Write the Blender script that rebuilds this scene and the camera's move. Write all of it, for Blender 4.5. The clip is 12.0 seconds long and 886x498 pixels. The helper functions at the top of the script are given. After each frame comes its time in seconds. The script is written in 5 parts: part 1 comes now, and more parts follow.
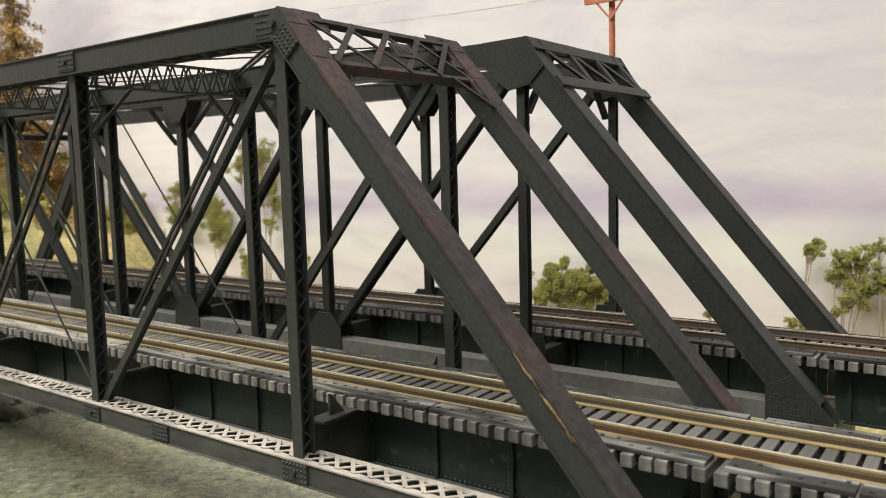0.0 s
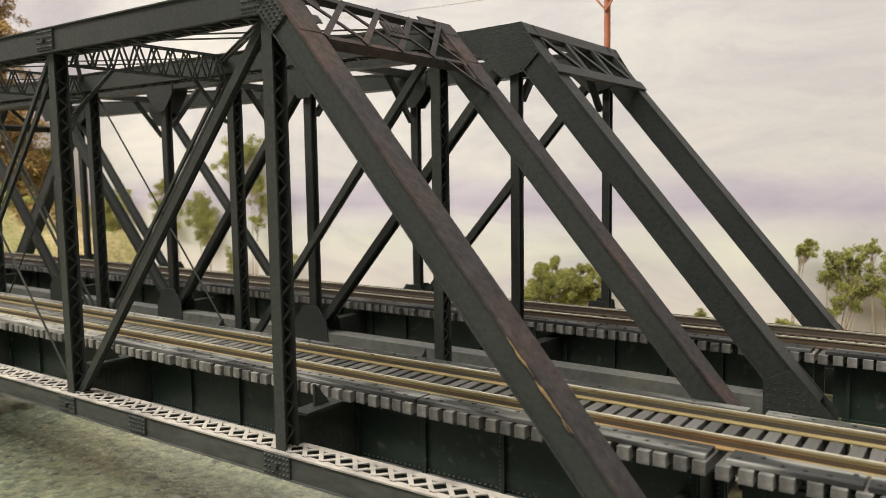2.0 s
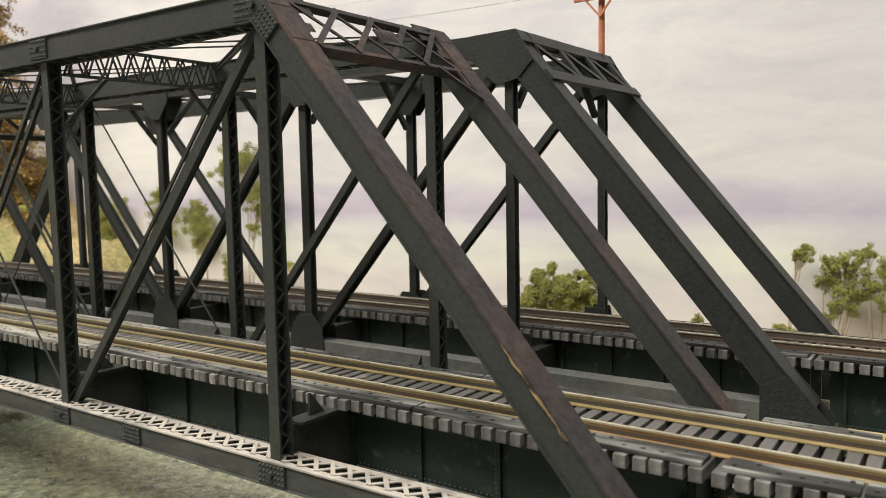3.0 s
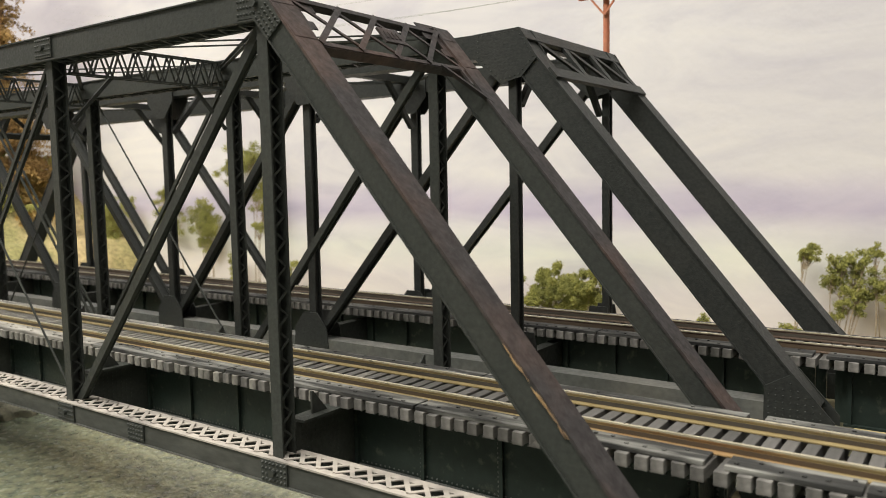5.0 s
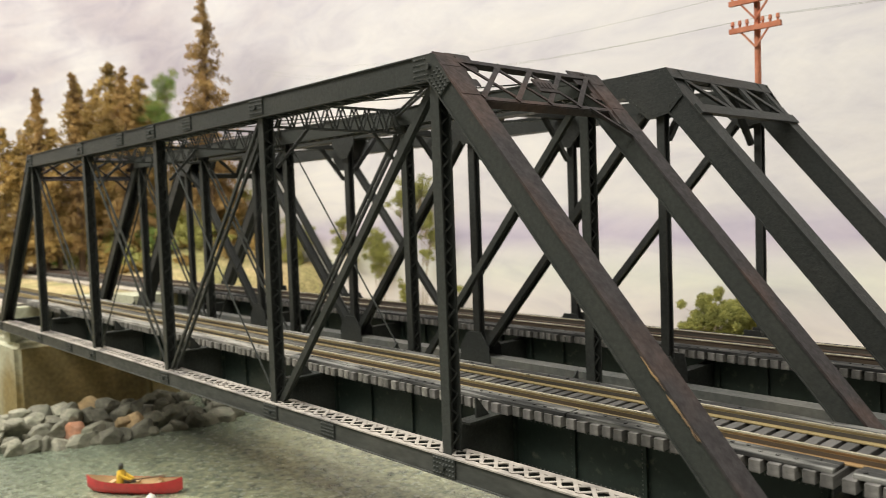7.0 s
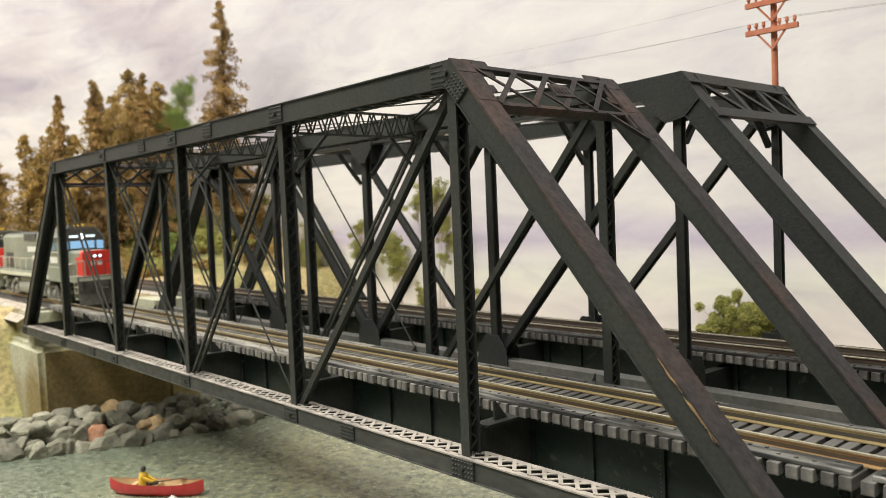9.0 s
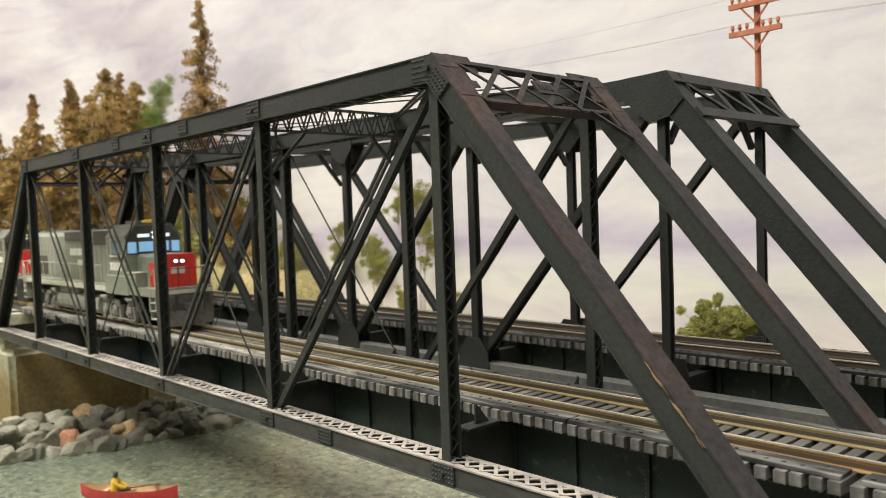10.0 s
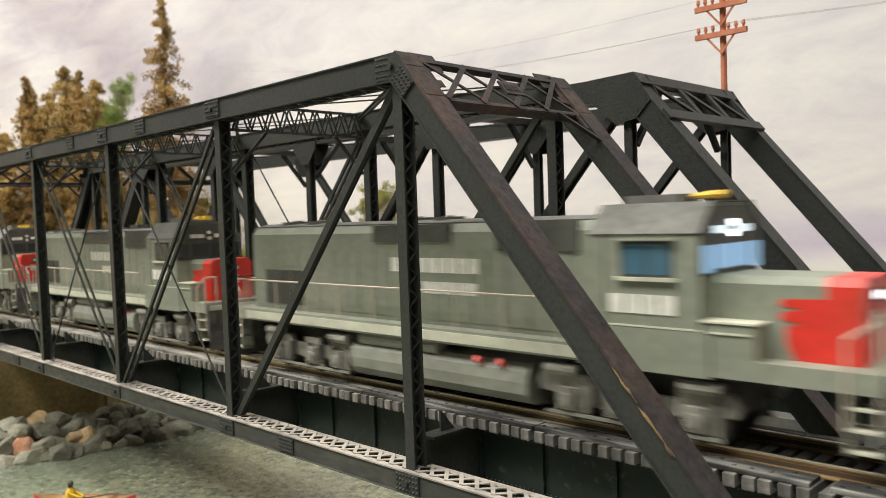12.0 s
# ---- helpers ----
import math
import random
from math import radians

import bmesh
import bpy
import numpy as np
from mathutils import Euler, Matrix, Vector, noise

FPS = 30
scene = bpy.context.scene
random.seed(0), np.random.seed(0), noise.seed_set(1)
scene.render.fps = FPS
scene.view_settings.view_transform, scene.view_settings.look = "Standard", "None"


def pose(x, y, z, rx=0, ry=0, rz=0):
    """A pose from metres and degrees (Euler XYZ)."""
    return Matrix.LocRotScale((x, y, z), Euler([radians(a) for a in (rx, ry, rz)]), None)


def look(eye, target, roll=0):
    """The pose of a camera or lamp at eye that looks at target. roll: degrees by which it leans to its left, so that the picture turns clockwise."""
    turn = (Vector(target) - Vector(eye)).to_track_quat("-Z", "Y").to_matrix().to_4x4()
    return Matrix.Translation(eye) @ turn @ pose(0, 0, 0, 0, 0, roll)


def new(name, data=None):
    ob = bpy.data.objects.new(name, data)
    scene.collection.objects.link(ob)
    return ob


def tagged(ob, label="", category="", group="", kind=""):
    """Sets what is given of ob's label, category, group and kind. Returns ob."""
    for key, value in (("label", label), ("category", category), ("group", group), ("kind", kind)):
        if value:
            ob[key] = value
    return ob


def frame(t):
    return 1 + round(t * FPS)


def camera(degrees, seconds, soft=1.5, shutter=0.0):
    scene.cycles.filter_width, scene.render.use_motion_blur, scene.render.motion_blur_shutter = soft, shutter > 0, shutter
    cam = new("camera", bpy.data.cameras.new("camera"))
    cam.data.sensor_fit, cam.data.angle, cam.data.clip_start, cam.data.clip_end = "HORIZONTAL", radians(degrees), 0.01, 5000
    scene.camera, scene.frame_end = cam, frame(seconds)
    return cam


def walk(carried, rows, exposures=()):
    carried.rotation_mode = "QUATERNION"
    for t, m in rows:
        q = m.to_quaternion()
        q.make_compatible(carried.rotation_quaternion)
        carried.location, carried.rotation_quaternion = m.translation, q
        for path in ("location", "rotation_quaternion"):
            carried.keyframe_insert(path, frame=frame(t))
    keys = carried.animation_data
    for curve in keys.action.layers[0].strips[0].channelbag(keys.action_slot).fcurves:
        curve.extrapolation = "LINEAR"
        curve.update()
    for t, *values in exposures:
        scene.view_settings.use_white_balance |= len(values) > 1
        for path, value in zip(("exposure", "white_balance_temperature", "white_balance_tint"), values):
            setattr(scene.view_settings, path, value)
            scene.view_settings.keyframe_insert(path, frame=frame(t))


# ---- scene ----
CM = 0.01  # a model railway: all numbers below are centimetres
cam = camera(58.9, 12.0, soft=0.8, shutter=0.6)
PATH = [
    (0, (4.732, -12.38, 7.087), (3.562, -10.771, 6.879), -1.5),
    (0.5, (4.688, -12.257, 6.958), (3.52, -10.647, 6.745), -1.4),
    (1, (4.617, -12.17, 6.943), (3.455, -10.558, 6.721), -1.4),
    (1.5, (4.485, -12.074, 6.85), (3.331, -10.455, 6.629), -1.2),
    (2, (4.31, -11.915, 6.568), (3.164, -10.288, 6.372), -0.8),
    (2.5, (4.224, -11.801, 6.489), (3.084, -10.167, 6.308), -0.9),
    (3, (4.342, -11.834, 6.59), (3.2, -10.202, 6.41), -1.1),
    (5, (4.42, -11.777, 6.559), (3.264, -10.155, 6.378), -1.1),
    (5.5, (4.883, -12.412, 6.526), (3.651, -10.846, 6.353), -0.8),
    (6, (5.367, -12.951, 6.552), (4.031, -11.471, 6.396), -0.7),
    (6.5, (5.865, -13.365, 6.588), (4.449, -11.957, 6.467), -1.4),
    (7, (6.218, -13.607, 6.754), (4.751, -12.252, 6.65), -2.1),
    (7.5, (6.463, -13.853, 6.805), (4.959, -12.538, 6.709), -2.5),
    (9.5, (6.203, -13.656, 6.768), (4.718, -12.319, 6.677), -2.3),
    (10, (5.978, -13.441, 6.636), (4.515, -12.08, 6.551), -2.1),
    (10.5, (5.881, -13.318, 6.627), (4.439, -11.934, 6.541), -2.1),
    (11, (5.838, -13.226, 6.664), (4.41, -11.828, 6.577), -2.2),
    (11.5, (5.8, -13.15, 6.674), (4.384, -11.741, 6.589), -2.1),
    (12, (5.686, -13.045, 6.658), (4.28, -11.625, 6.574), -2.0),
]

cam.data.dof.use_dof, cam.data.dof.focus_distance, cam.data.dof.aperture_fstop = True, 0.215, 36.0
walk(cam, [(t, look(Vector(eye) * CM, Vector(target) * CM, roll)) for t, eye, target, roll in PATH])

# ---- light ----
world = bpy.data.worlds.new("world")
scene.world = world
world.use_nodes = True
world.node_tree.nodes["Background"].inputs[0].default_value = (1.0, 0.93, 0.85, 1)
world.node_tree.nodes["Background"].inputs[1].default_value = 0.005


def ceiling_lamp(x, y, z, sx, sy, watts, tint):
    data = bpy.data.lights.new("ceiling_lamp_light", "AREA")
    data.shape, data.size, data.size_y, data.energy, data.color = "RECTANGLE", sx * CM, sy * CM, watts, tint
    ob = new("ceiling_lamp_light", data)
    ob.matrix_world = look((x * CM, y * CM, z * CM), (x * CM, y * CM, 0))
    return ob


ceiling_lamp(-62, -58, 117, 210, 50, 49.5, (1.0, 0.968, 0.895))
ceiling_lamp(-40, -8, 117, 200, 16, 8.5, (1.0, 0.965, 0.90))
scene.view_settings.exposure = 0.0


# ---- building helpers ----
def mesh_object(name, bm, mat, origin=(0, 0, 0)):
    bm.normal_update()
    me = bpy.data.meshes.new(name)
    bmesh.ops.translate(bm, verts=bm.verts, vec=-Vector(origin))
    bmesh.ops.scale(bm, verts=bm.verts, vec=(CM, CM, CM))
    bm.to_mesh(me)
    bm.free()
    me.materials.append(mat)
    return new(name, me)


ORIGIN = {}


def thing(name, at, label, category, group="", kind=""):
    ob = new(name)
    ob.empty_display_size = 0.01
    ob.location = Vector(at) * CM
    ORIGIN[ob.name] = Vector(at)
    return tagged(ob, label, category, group, kind)


def part(name, bm, mat, parent, label=""):
    """Links bm, given in the scene's centimetres, as one mesh under a thing or a part."""
    at = ORIGIN.get(parent.name, Vector((0, 0, 0)))
    ob = mesh_object(name, bm, mat, at)
    ob.parent = parent
    ORIGIN[ob.name] = at
    if label:
        ob["label"] = label
    if name in ("lacing", "lattice"):
        ob["kind"] = "stuff"
    return ob


def solo(name, bm, mat, label="", category="", group="", kind=""):
    """A thing made of one mesh, with its origin at its base."""
    lo = [min(v.co[i] for v in bm.verts) for i in range(3)]
    hi = [max(v.co[i] for v in bm.verts) for i in range(3)]
    at = Vector(((lo[0] + hi[0]) / 2, (lo[1] + hi[1]) / 2, lo[2]))
    ob = mesh_object(name, bm, mat, at)
    ob.location = at * CM
    ORIGIN[ob.name] = at
    return tagged(ob, label, category, group, kind)


def box(bm, x0, x1, y0, y1, z0, z1):
    c = [bm.verts.new((x, y, z)) for x in (x0, x1) for y in (y0, y1) for z in (z0, z1)]
    for f in ((0, 1, 3, 2), (4, 6, 7, 5), (0, 4, 5, 1), (2, 3, 7, 6), (0, 2, 6, 4), (1, 5, 7, 3)):
        bm.faces.new([c[i] for i in f])
    return bm


def bar(bm, p, q, a, b, n=(0, 1, 0)):
    """A straight bar from p to q: b thick along n, a wide across it."""
    p, q, n = Vector(p), Vector(q), Vector(n).normalized()
    d = (q - p).normalized()
    n = (n - d * n.dot(d)).normalized()
    s = d.cross(n)
    c = [bm.verts.new(e + s * (i * a / 2) + n * (j * b / 2)) for e in (p, q) for i in (-1, 1) for j in (-1, 1)]
    for f in ((0, 1, 3, 2), (4, 6, 7, 5), (0, 4, 5, 1), (2, 3, 7, 6), (0, 2, 6, 4), (1, 5, 7, 3)):
        bm.faces.new([c[i] for i in f])
    return bm


def tube(bm, p, q, r, r2=None, n=8, caps=True):
    p, q = Vector(p), Vector(q)
    d = (q - p).normalized()
    u = d.orthogonal().normalized()
    v = d.cross(u)
    rings = [[bm.verts.new(e + (u * math.cos(6.28318 * k / n) + v * math.sin(6.28318 * k / n)) * rr) for k in range(n)]
             for e, rr in ((p, r), (q, r if r2 is None else r2))]
    for k in range(n):
        bm.faces.new((rings[0][k], rings[0][(k + 1) % n], rings[1][(k + 1) % n], rings[1][k]))
    if caps:
        bm.faces.new(rings[0][::-1])
        bm.faces.new(rings[1])
    return bm


def prism(bm, outline, y0, y1, axis="y"):
    """An outline in x and z (or, by axis, other two), pushed from y0 to y1."""
    put = {"y": lambda a, b, c: (a, c, b), "x": lambda a, b, c: (c, a, b), "z": lambda a, b, c: (a, b, c)}[axis]
    r0 = [bm.verts.new(put(a, b, y0)) for a, b in outline]
    r1 = [bm.verts.new(put(a, b, y1)) for a, b in outline]
    n = len(outline)
    for k in range(n):
        bm.faces.new((r0[k], r0[(k + 1) % n], r1[(k + 1) % n], r1[k]))
    bm.faces.new(r0[::-1])
    bm.faces.new(r1)
    return bm


def extrude(bm, prof, p, q, n):
    """A closed profile of (side, normal) offsets, drawn along p to q; n is the normal's direction."""
    p, q, n = Vector(p), Vector(q), Vector(n).normalized()
    d = (q - p).normalized()
    n = (n - d * n.dot(d)).normalized()
    s = d.cross(n)
    r0, r1 = ([bm.verts.new(e + s * a + n * b) for a, b in prof] for e in (p, q))
    k = len(prof)
    for i in range(k):
        bm.faces.new((r0[i], r0[(i + 1) % k], r1[(i + 1) % k], r1[i]))
    bm.faces.new(r0[::-1])
    bm.faces.new(r1)
    return fix(bm)


def i_shape(a, b, ta, core):
    """An I profile: a half width, b half depth, ta thickness of its flanges, core half width of its web."""
    return [(-a, -b), (a, -b), (a, -b + ta), (core, -b + ta), (core, b - ta), (a, b - ta), (a, b), (-a, b), (-a, b - ta), (-core, b - ta), (-core, -b + ta), (-a, -b + ta)]


def u_shape(a, top, bot, t, lip):
    """An open box profile: half width a, from bot to top, wall t, outward lips at the open side."""
    return [(-a, top), (a, top), (a, bot + 0.04), (a + lip, bot + 0.04), (a + lip, bot), (a - t, bot), (a - t, top - 0.06), (-a + t, top - 0.06), (-a + t, bot), (-a - lip, bot), (-a - lip, bot + 0.04), (-a, bot + 0.04)]


def fresh():
    return bmesh.new()


def fix(bm):
    bmesh.ops.recalc_face_normals(bm, faces=bm.faces)
    return bm


def rivet(bm, p, n, r=0.042):
    """A low six-sided rivet head at p, standing out along n."""
    p, n = Vector(p), Vector(n).normalized()
    u = n.orthogonal().normalized()
    v = n.cross(u)
    lo = [bm.verts.new(p + (u * math.cos(1.0472 * k) + v * math.sin(1.0472 * k)) * r) for k in range(6)]
    top = bm.verts.new(p + n * r * 0.95)
    for k in range(6):
        bm.faces.new((lo[k], lo[(k + 1) % 6], top))


# ---- materials ----
def material(name, base, rough=0.6, metal=0.0, spots=None, spot_scale=30.0, spot_at=(0.45, 0.7), grain=0.12, grain_scale=400.0, bump=0.15, bump_scale=900.0, stretch=(1, 1, 1), vary=0.0, spec=0.5):
    """Base colour with fine grain, larger stains of another colour, and relief; scales are per metre."""
    m = bpy.data.materials.new(name)
    m.use_nodes = True
    nt = m.node_tree
    b = nt.nodes["Principled BSDF"]
    geo = nt.nodes.new("ShaderNodeTexCoord")
    mp = nt.nodes.new("ShaderNodeMapping")
    mp.inputs["Scale"].default_value = stretch
    nt.links.new(geo.outputs["Object"], mp.inputs["Vector"])

    def noise_node(scale, detail=4.0):
        n = nt.nodes.new("ShaderNodeTexNoise")
        n.inputs["Scale"].default_value, n.inputs["Detail"].default_value = scale, detail
        nt.links.new(mp.outputs["Vector"], n.inputs["Vector"])
        return n

    def mix(kind, fac, a, c):
        x = nt.nodes.new("ShaderNodeMix")
        x.data_type, x.blend_type = "RGBA", kind
        for slot, value in ((0, fac), (6, a), (7, c)):
            if isinstance(value, (int, float)):
                x.inputs[slot].default_value = value
            elif isinstance(value, tuple):
                x.inputs[slot].default_value = (*value, 1)
            else:
                nt.links.new(value, x.inputs[slot])
        return x.outputs[2]

    def ramp(src, lo, hi, out_lo=0.0, out_hi=1.0):
        r = nt.nodes.new("ShaderNodeMapRange")
        r.inputs[1].default_value, r.inputs[2].default_value = lo, hi
        r.inputs[3].default_value, r.inputs[4].default_value = out_lo, out_hi
        nt.links.new(src, r.inputs[0])
        return r.outputs[0]

    colour = tuple(base)
    if spots:
        s = noise_node(spot_scale, 6.0)
        colour = mix("MIX", ramp(s.outputs["Fac"], *spot_at), colour, tuple(spots))
    g = noise_node(grain_scale)
    colour = mix("MULTIPLY", 1.0, colour, mix("MIX", ramp(g.outputs["Fac"], 0.3, 0.7), (1 - grain,) * 3, (1 + grain,) * 3))
    if vary:
        oi = nt.nodes.new("ShaderNodeObjectInfo")
        colour = mix("MULTIPLY", 1.0, colour, mix("MIX", oi.outputs["Random"], (1 - vary,) * 3, (1 + vary,) * 3))
    nt.links.new(colour, b.inputs["Base Color"])
    b.inputs["Roughness"].default_value, b.inputs["Metallic"].default_value = rough, metal
    b.inputs["Specular IOR Level"].default_value = spec
    if bump:
        n = noise_node(bump_scale, 3.0)
        bp = nt.nodes.new("ShaderNodeBump")
        bp.inputs["Strength"].default_value, bp.inputs["Distance"].default_value = bump, 0.0004
        nt.links.new(n.outputs["Fac"], bp.inputs["Height"])
        nt.links.new(bp.outputs["Normal"], b.inputs["Normal"])
        nt.links.new(ramp(n.outputs["Fac"], 0.3, 0.7, max(rough - 0.1, 0.02), min(rough + 0.1, 1)), b.inputs["Roughness"])
    return m


STEEL = material("bridge_paint", (0.037, 0.040, 0.036), 0.5, spots=(0.043, 0.045, 0.04), spot_scale=60, grain=0.16, grain_scale=900, bump=0.2, bump_scale=1400, spec=0.16)
STEEL_POST = material("rusted_bridge_paint", (0.040, 0.036, 0.036), 0.55, spots=(0.075, 0.05, 0.042), spot_scale=45, spot_at=(0.5, 0.7), grain=0.3, bump=0.3, spec=0.18)
STEEL_OLD = material("black_bridge_paint", (0.026, 0.028, 0.026), 0.5, spots=(0.033, 0.034, 0.031), spot_scale=50, grain=0.22, grain_scale=900, bump=0.3, bump_scale=1400, spec=0.2)
DUSTY_STEEL = material("dusty_black_paint", (0.075, 0.078, 0.072), 0.7, spots=(0.12, 0.115, 0.10), spot_scale=40, grain=0.2, bump=0.15)
CHIP = material("scraped_primer", (0.34, 0.22, 0.10), 0.7, spots=(0.12, 0.075, 0.05), spot_scale=300)
CHORD = material("dusty_chord_paint", (0.055, 0.057, 0.051), 0.6, spots=(0.085, 0.083, 0.072), spot_scale=45, spot_at=(0.5, 0.75), grain=0.25, bump=0.2, stretch=(0.4, 1, 1), spec=0.16)
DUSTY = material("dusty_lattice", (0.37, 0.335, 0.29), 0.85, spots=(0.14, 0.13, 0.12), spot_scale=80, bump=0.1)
GIRDER = material("dark_green_girder", (0.021, 0.030, 0.0255), 0.42, spots=(0.085, 0.085, 0.066), spot_scale=420, spot_at=(0.6, 0.78), bump=0.12, spec=0.25)
TIE = material("weathered_tie", (0.085, 0.081, 0.075), 0.9, spots=(0.15, 0.142, 0.13), spot_scale=90, grain=0.35, stretch=(1, 0.2, 1), vary=0.3, bump=0.4)
TIMBER = material("grey_timber", (0.16, 0.158, 0.143), 0.9, spots=(0.024, 0.024, 0.022), spot_scale=300, spot_at=(0.42, 0.56), grain=0.6, stretch=(0.14, 1, 1), bump=0.6)
RAIL_SIDE = material("rail_side", (0.34, 0.265, 0.13), 0.45, 0.4, spots=(0.36, 0.14, 0.05), spot_scale=14, spot_at=(0.56, 0.63), stretch=(0.3, 1, 1), bump=0.1)
RAIL_DARK = material("rusty_rail_side", (0.10, 0.07, 0.05), 0.6, 0.2, spots=(0.07, 0.045, 0.032), spot_scale=30, stretch=(0.3, 1, 1), bump=0.1)
TIMBER_DARK = material("black_timber", (0.075, 0.074, 0.068), 0.9, spots=(0.018, 0.018, 0.017), spot_scale=300, spot_at=(0.42, 0.56), grain=0.6, stretch=(0.14, 1, 1), bump=0.6)
RAIL_WEB = material("rail_web", (0.062, 0.054, 0.042), 0.7, 0.1, spots=(0.085, 0.055, 0.03), spot_scale=30, stretch=(0.2, 1, 1), bump=0.2)
# Paler timber and tie for the far stretch of the near track.
TIMBER_PALE = material("pale_timber", (0.30, 0.285, 0.25), 0.95, spots=(0.10, 0.095, 0.085), spot_scale=200, spot_at=(0.45, 0.62), grain=0.5, stretch=(0.16, 1, 1), bump=0.8)
TIE_PALE = material("pale_tie", (0.20, 0.19, 0.165), 0.95, spots=(0.10, 0.095, 0.085), spot_scale=120, grain=0.4, vary=0.3, bump=0.5)
RAIL_TOP = material("rail_top", (0.66, 0.60, 0.44), 0.34, 0.7, grain=0.1, stretch=(0.2, 1, 1), bump=0.05)
# Dark paint for the unseen room, picked to throw back little light.
PLASTER = material("dark_room_paint", (0.24, 0.22, 0.20), 0.9, grain=0.05, bump=0.05)
CONCRETE = material("stained_concrete", (0.40, 0.40, 0.29), 0.9, spots=(0.22, 0.165, 0.06), spot_scale=16, spot_at=(0.40, 0.62), grain=0.2, bump=0.3, bump_scale=250)
ROCK = material("rock", (0.215, 0.205, 0.155), 0.9, spots=(0.075, 0.085, 0.05), spot_scale=50, grain=0.4, bump=0.6, bump_scale=400, vary=0.4)
ROCK_TAN = material("tan_rock", (0.46, 0.33, 0.17), 0.9, spots=(0.33, 0.24, 0.14), spot_scale=60, grain=0.25, bump=0.5, bump_scale=400, vary=0.2)
ROCK_RUST = material("rusty_rock", (0.42, 0.20, 0.11), 0.9, spots=(0.30, 0.20, 0.14), spot_scale=60, grain=0.25, bump=0.5, bump_scale=400, vary=0.2)
GROUND = material("dry_grass", (0.44, 0.34, 0.17), 0.95, spots=(0.25, 0.23, 0.09), spot_scale=14, spot_at=(0.42, 0.6), grain=0.4, grain_scale=300, bump=1.0, bump_scale=300)
BALLAST = material("pale_ballast", (0.42, 0.37, 0.30), 0.95, spots=(0.28, 0.24, 0.19), spot_scale=120, grain=0.4, grain_scale=700, bump=1.0, bump_scale=700)
GREY = material("loco_grey", (0.225, 0.245, 0.19), 0.6, spots=(0.28, 0.29, 0.235), spot_scale=40, bump=0.05)
GREY_PALE = material("dusty_loco_sill", (0.58, 0.58, 0.46), 0.6, spots=(0.42, 0.42, 0.35), spot_scale=60, bump=0.05)
ROOF = material("sooty_loco_roof", (0.14, 0.14, 0.125), 0.75, spots=(0.085, 0.083, 0.075), spot_scale=70, grain=0.25, bump=0.08)
GREY_DARK = material("loco_dark_grey", (0.05, 0.05, 0.042), 0.6, spots=(0.08, 0.08, 0.07), spot_scale=60, bump=0.05)
TRUCK = material("loco_truck_grey", (0.27, 0.265, 0.225), 0.7, spots=(0.10, 0.092, 0.078), spot_scale=90, grain=0.25, bump=0.2)
TANK = material("loco_tank_grey", (0.27, 0.28, 0.235), 0.6, spots=(0.21, 0.215, 0.18), spot_scale=60, grain=0.15, bump=0.08)
PLOUGH = material("dusty_plough", (0.13, 0.122, 0.105), 0.8, spots=(0.06, 0.056, 0.05), spot_scale=60, grain=0.3, bump=0.2)
# Brown stain and the shade of the abutment's river face in one colour.
BROWN_SHADED_WALL = material("stained_shaded_concrete", (0.23, 0.165, 0.06), 0.85, spots=(0.15, 0.115, 0.045), spot_scale=14, spot_at=(0.42, 0.62), grain=0.25, bump=0.3, bump_scale=250)
SOOT = material("loco_underframe", (0.045, 0.042, 0.038), 0.8, spots=(0.09, 0.08, 0.065), spot_scale=80, bump=0.2)
RED = material("loco_red", (0.66, 0.035, 0.022), 0.42, spots=(0.55, 0.05, 0.03), spot_scale=60, bump=0.05)
CREAM = material("loco_lettering", (0.66, 0.64, 0.56), 0.6, grain=0.15)
CREAM_FAINT = material("worn_loco_lettering", (0.78, 0.77, 0.70), 0.6, grain=0.15)
HANDRAIL = material("pale_handrail", (0.52, 0.44, 0.36), 0.6)
YELLOW = material("yellow_plastic", (0.75, 0.48, 0.05), 0.5)
CANOE_RED = material("canoe_red", (0.62, 0.04, 0.045), 0.4, spots=(0.52, 0.05, 0.05), spot_scale=60)
CANOE_WOOD = material("canoe_wood", (0.55, 0.38, 0.20), 0.7, stretch=(0.2, 1, 1))
POLE = material("red_brown_pole", (0.42, 0.135, 0.065), 0.7, spots=(0.52, 0.22, 0.12), spot_scale=80)
POST = material("raw_timber", (0.45, 0.33, 0.18), 0.8, grain=0.3, stretch=(1, 1, 0.15), bump=0.3)
BARK = material("bark", (0.13, 0.085, 0.05), 0.95, grain=0.3, bump=0.6)
STALK = material("dry_stalk", (0.33, 0.26, 0.17), 0.9, grain=0.3)
NEEDLE = material("golden_needles", (0.46, 0.31, 0.10), 0.95, spots=(0.27, 0.185, 0.06), spot_scale=40, spot_at=(0.4, 0.6), grain=0.4, grain_scale=900, bump=0)
NEEDLE_DARK = material("brown_needles", (0.42, 0.27, 0.10), 0.95, spots=(0.22, 0.14, 0.055), spot_scale=40, spot_at=(0.4, 0.6), grain=0.4, grain_scale=900, bump=0)
LEAF = material("olive_leaf", (0.37, 0.36, 0.105), 0.95, spots=(0.21, 0.22, 0.065), spot_scale=120, grain=0.4, grain_scale=900, bump=0)
LEAF_GREEN = material("green_leaf", (0.17, 0.25, 0.06), 0.95, spots=(0.25, 0.26, 0.06), spot_scale=80, grain=0.4, grain_scale=900, bump=0)


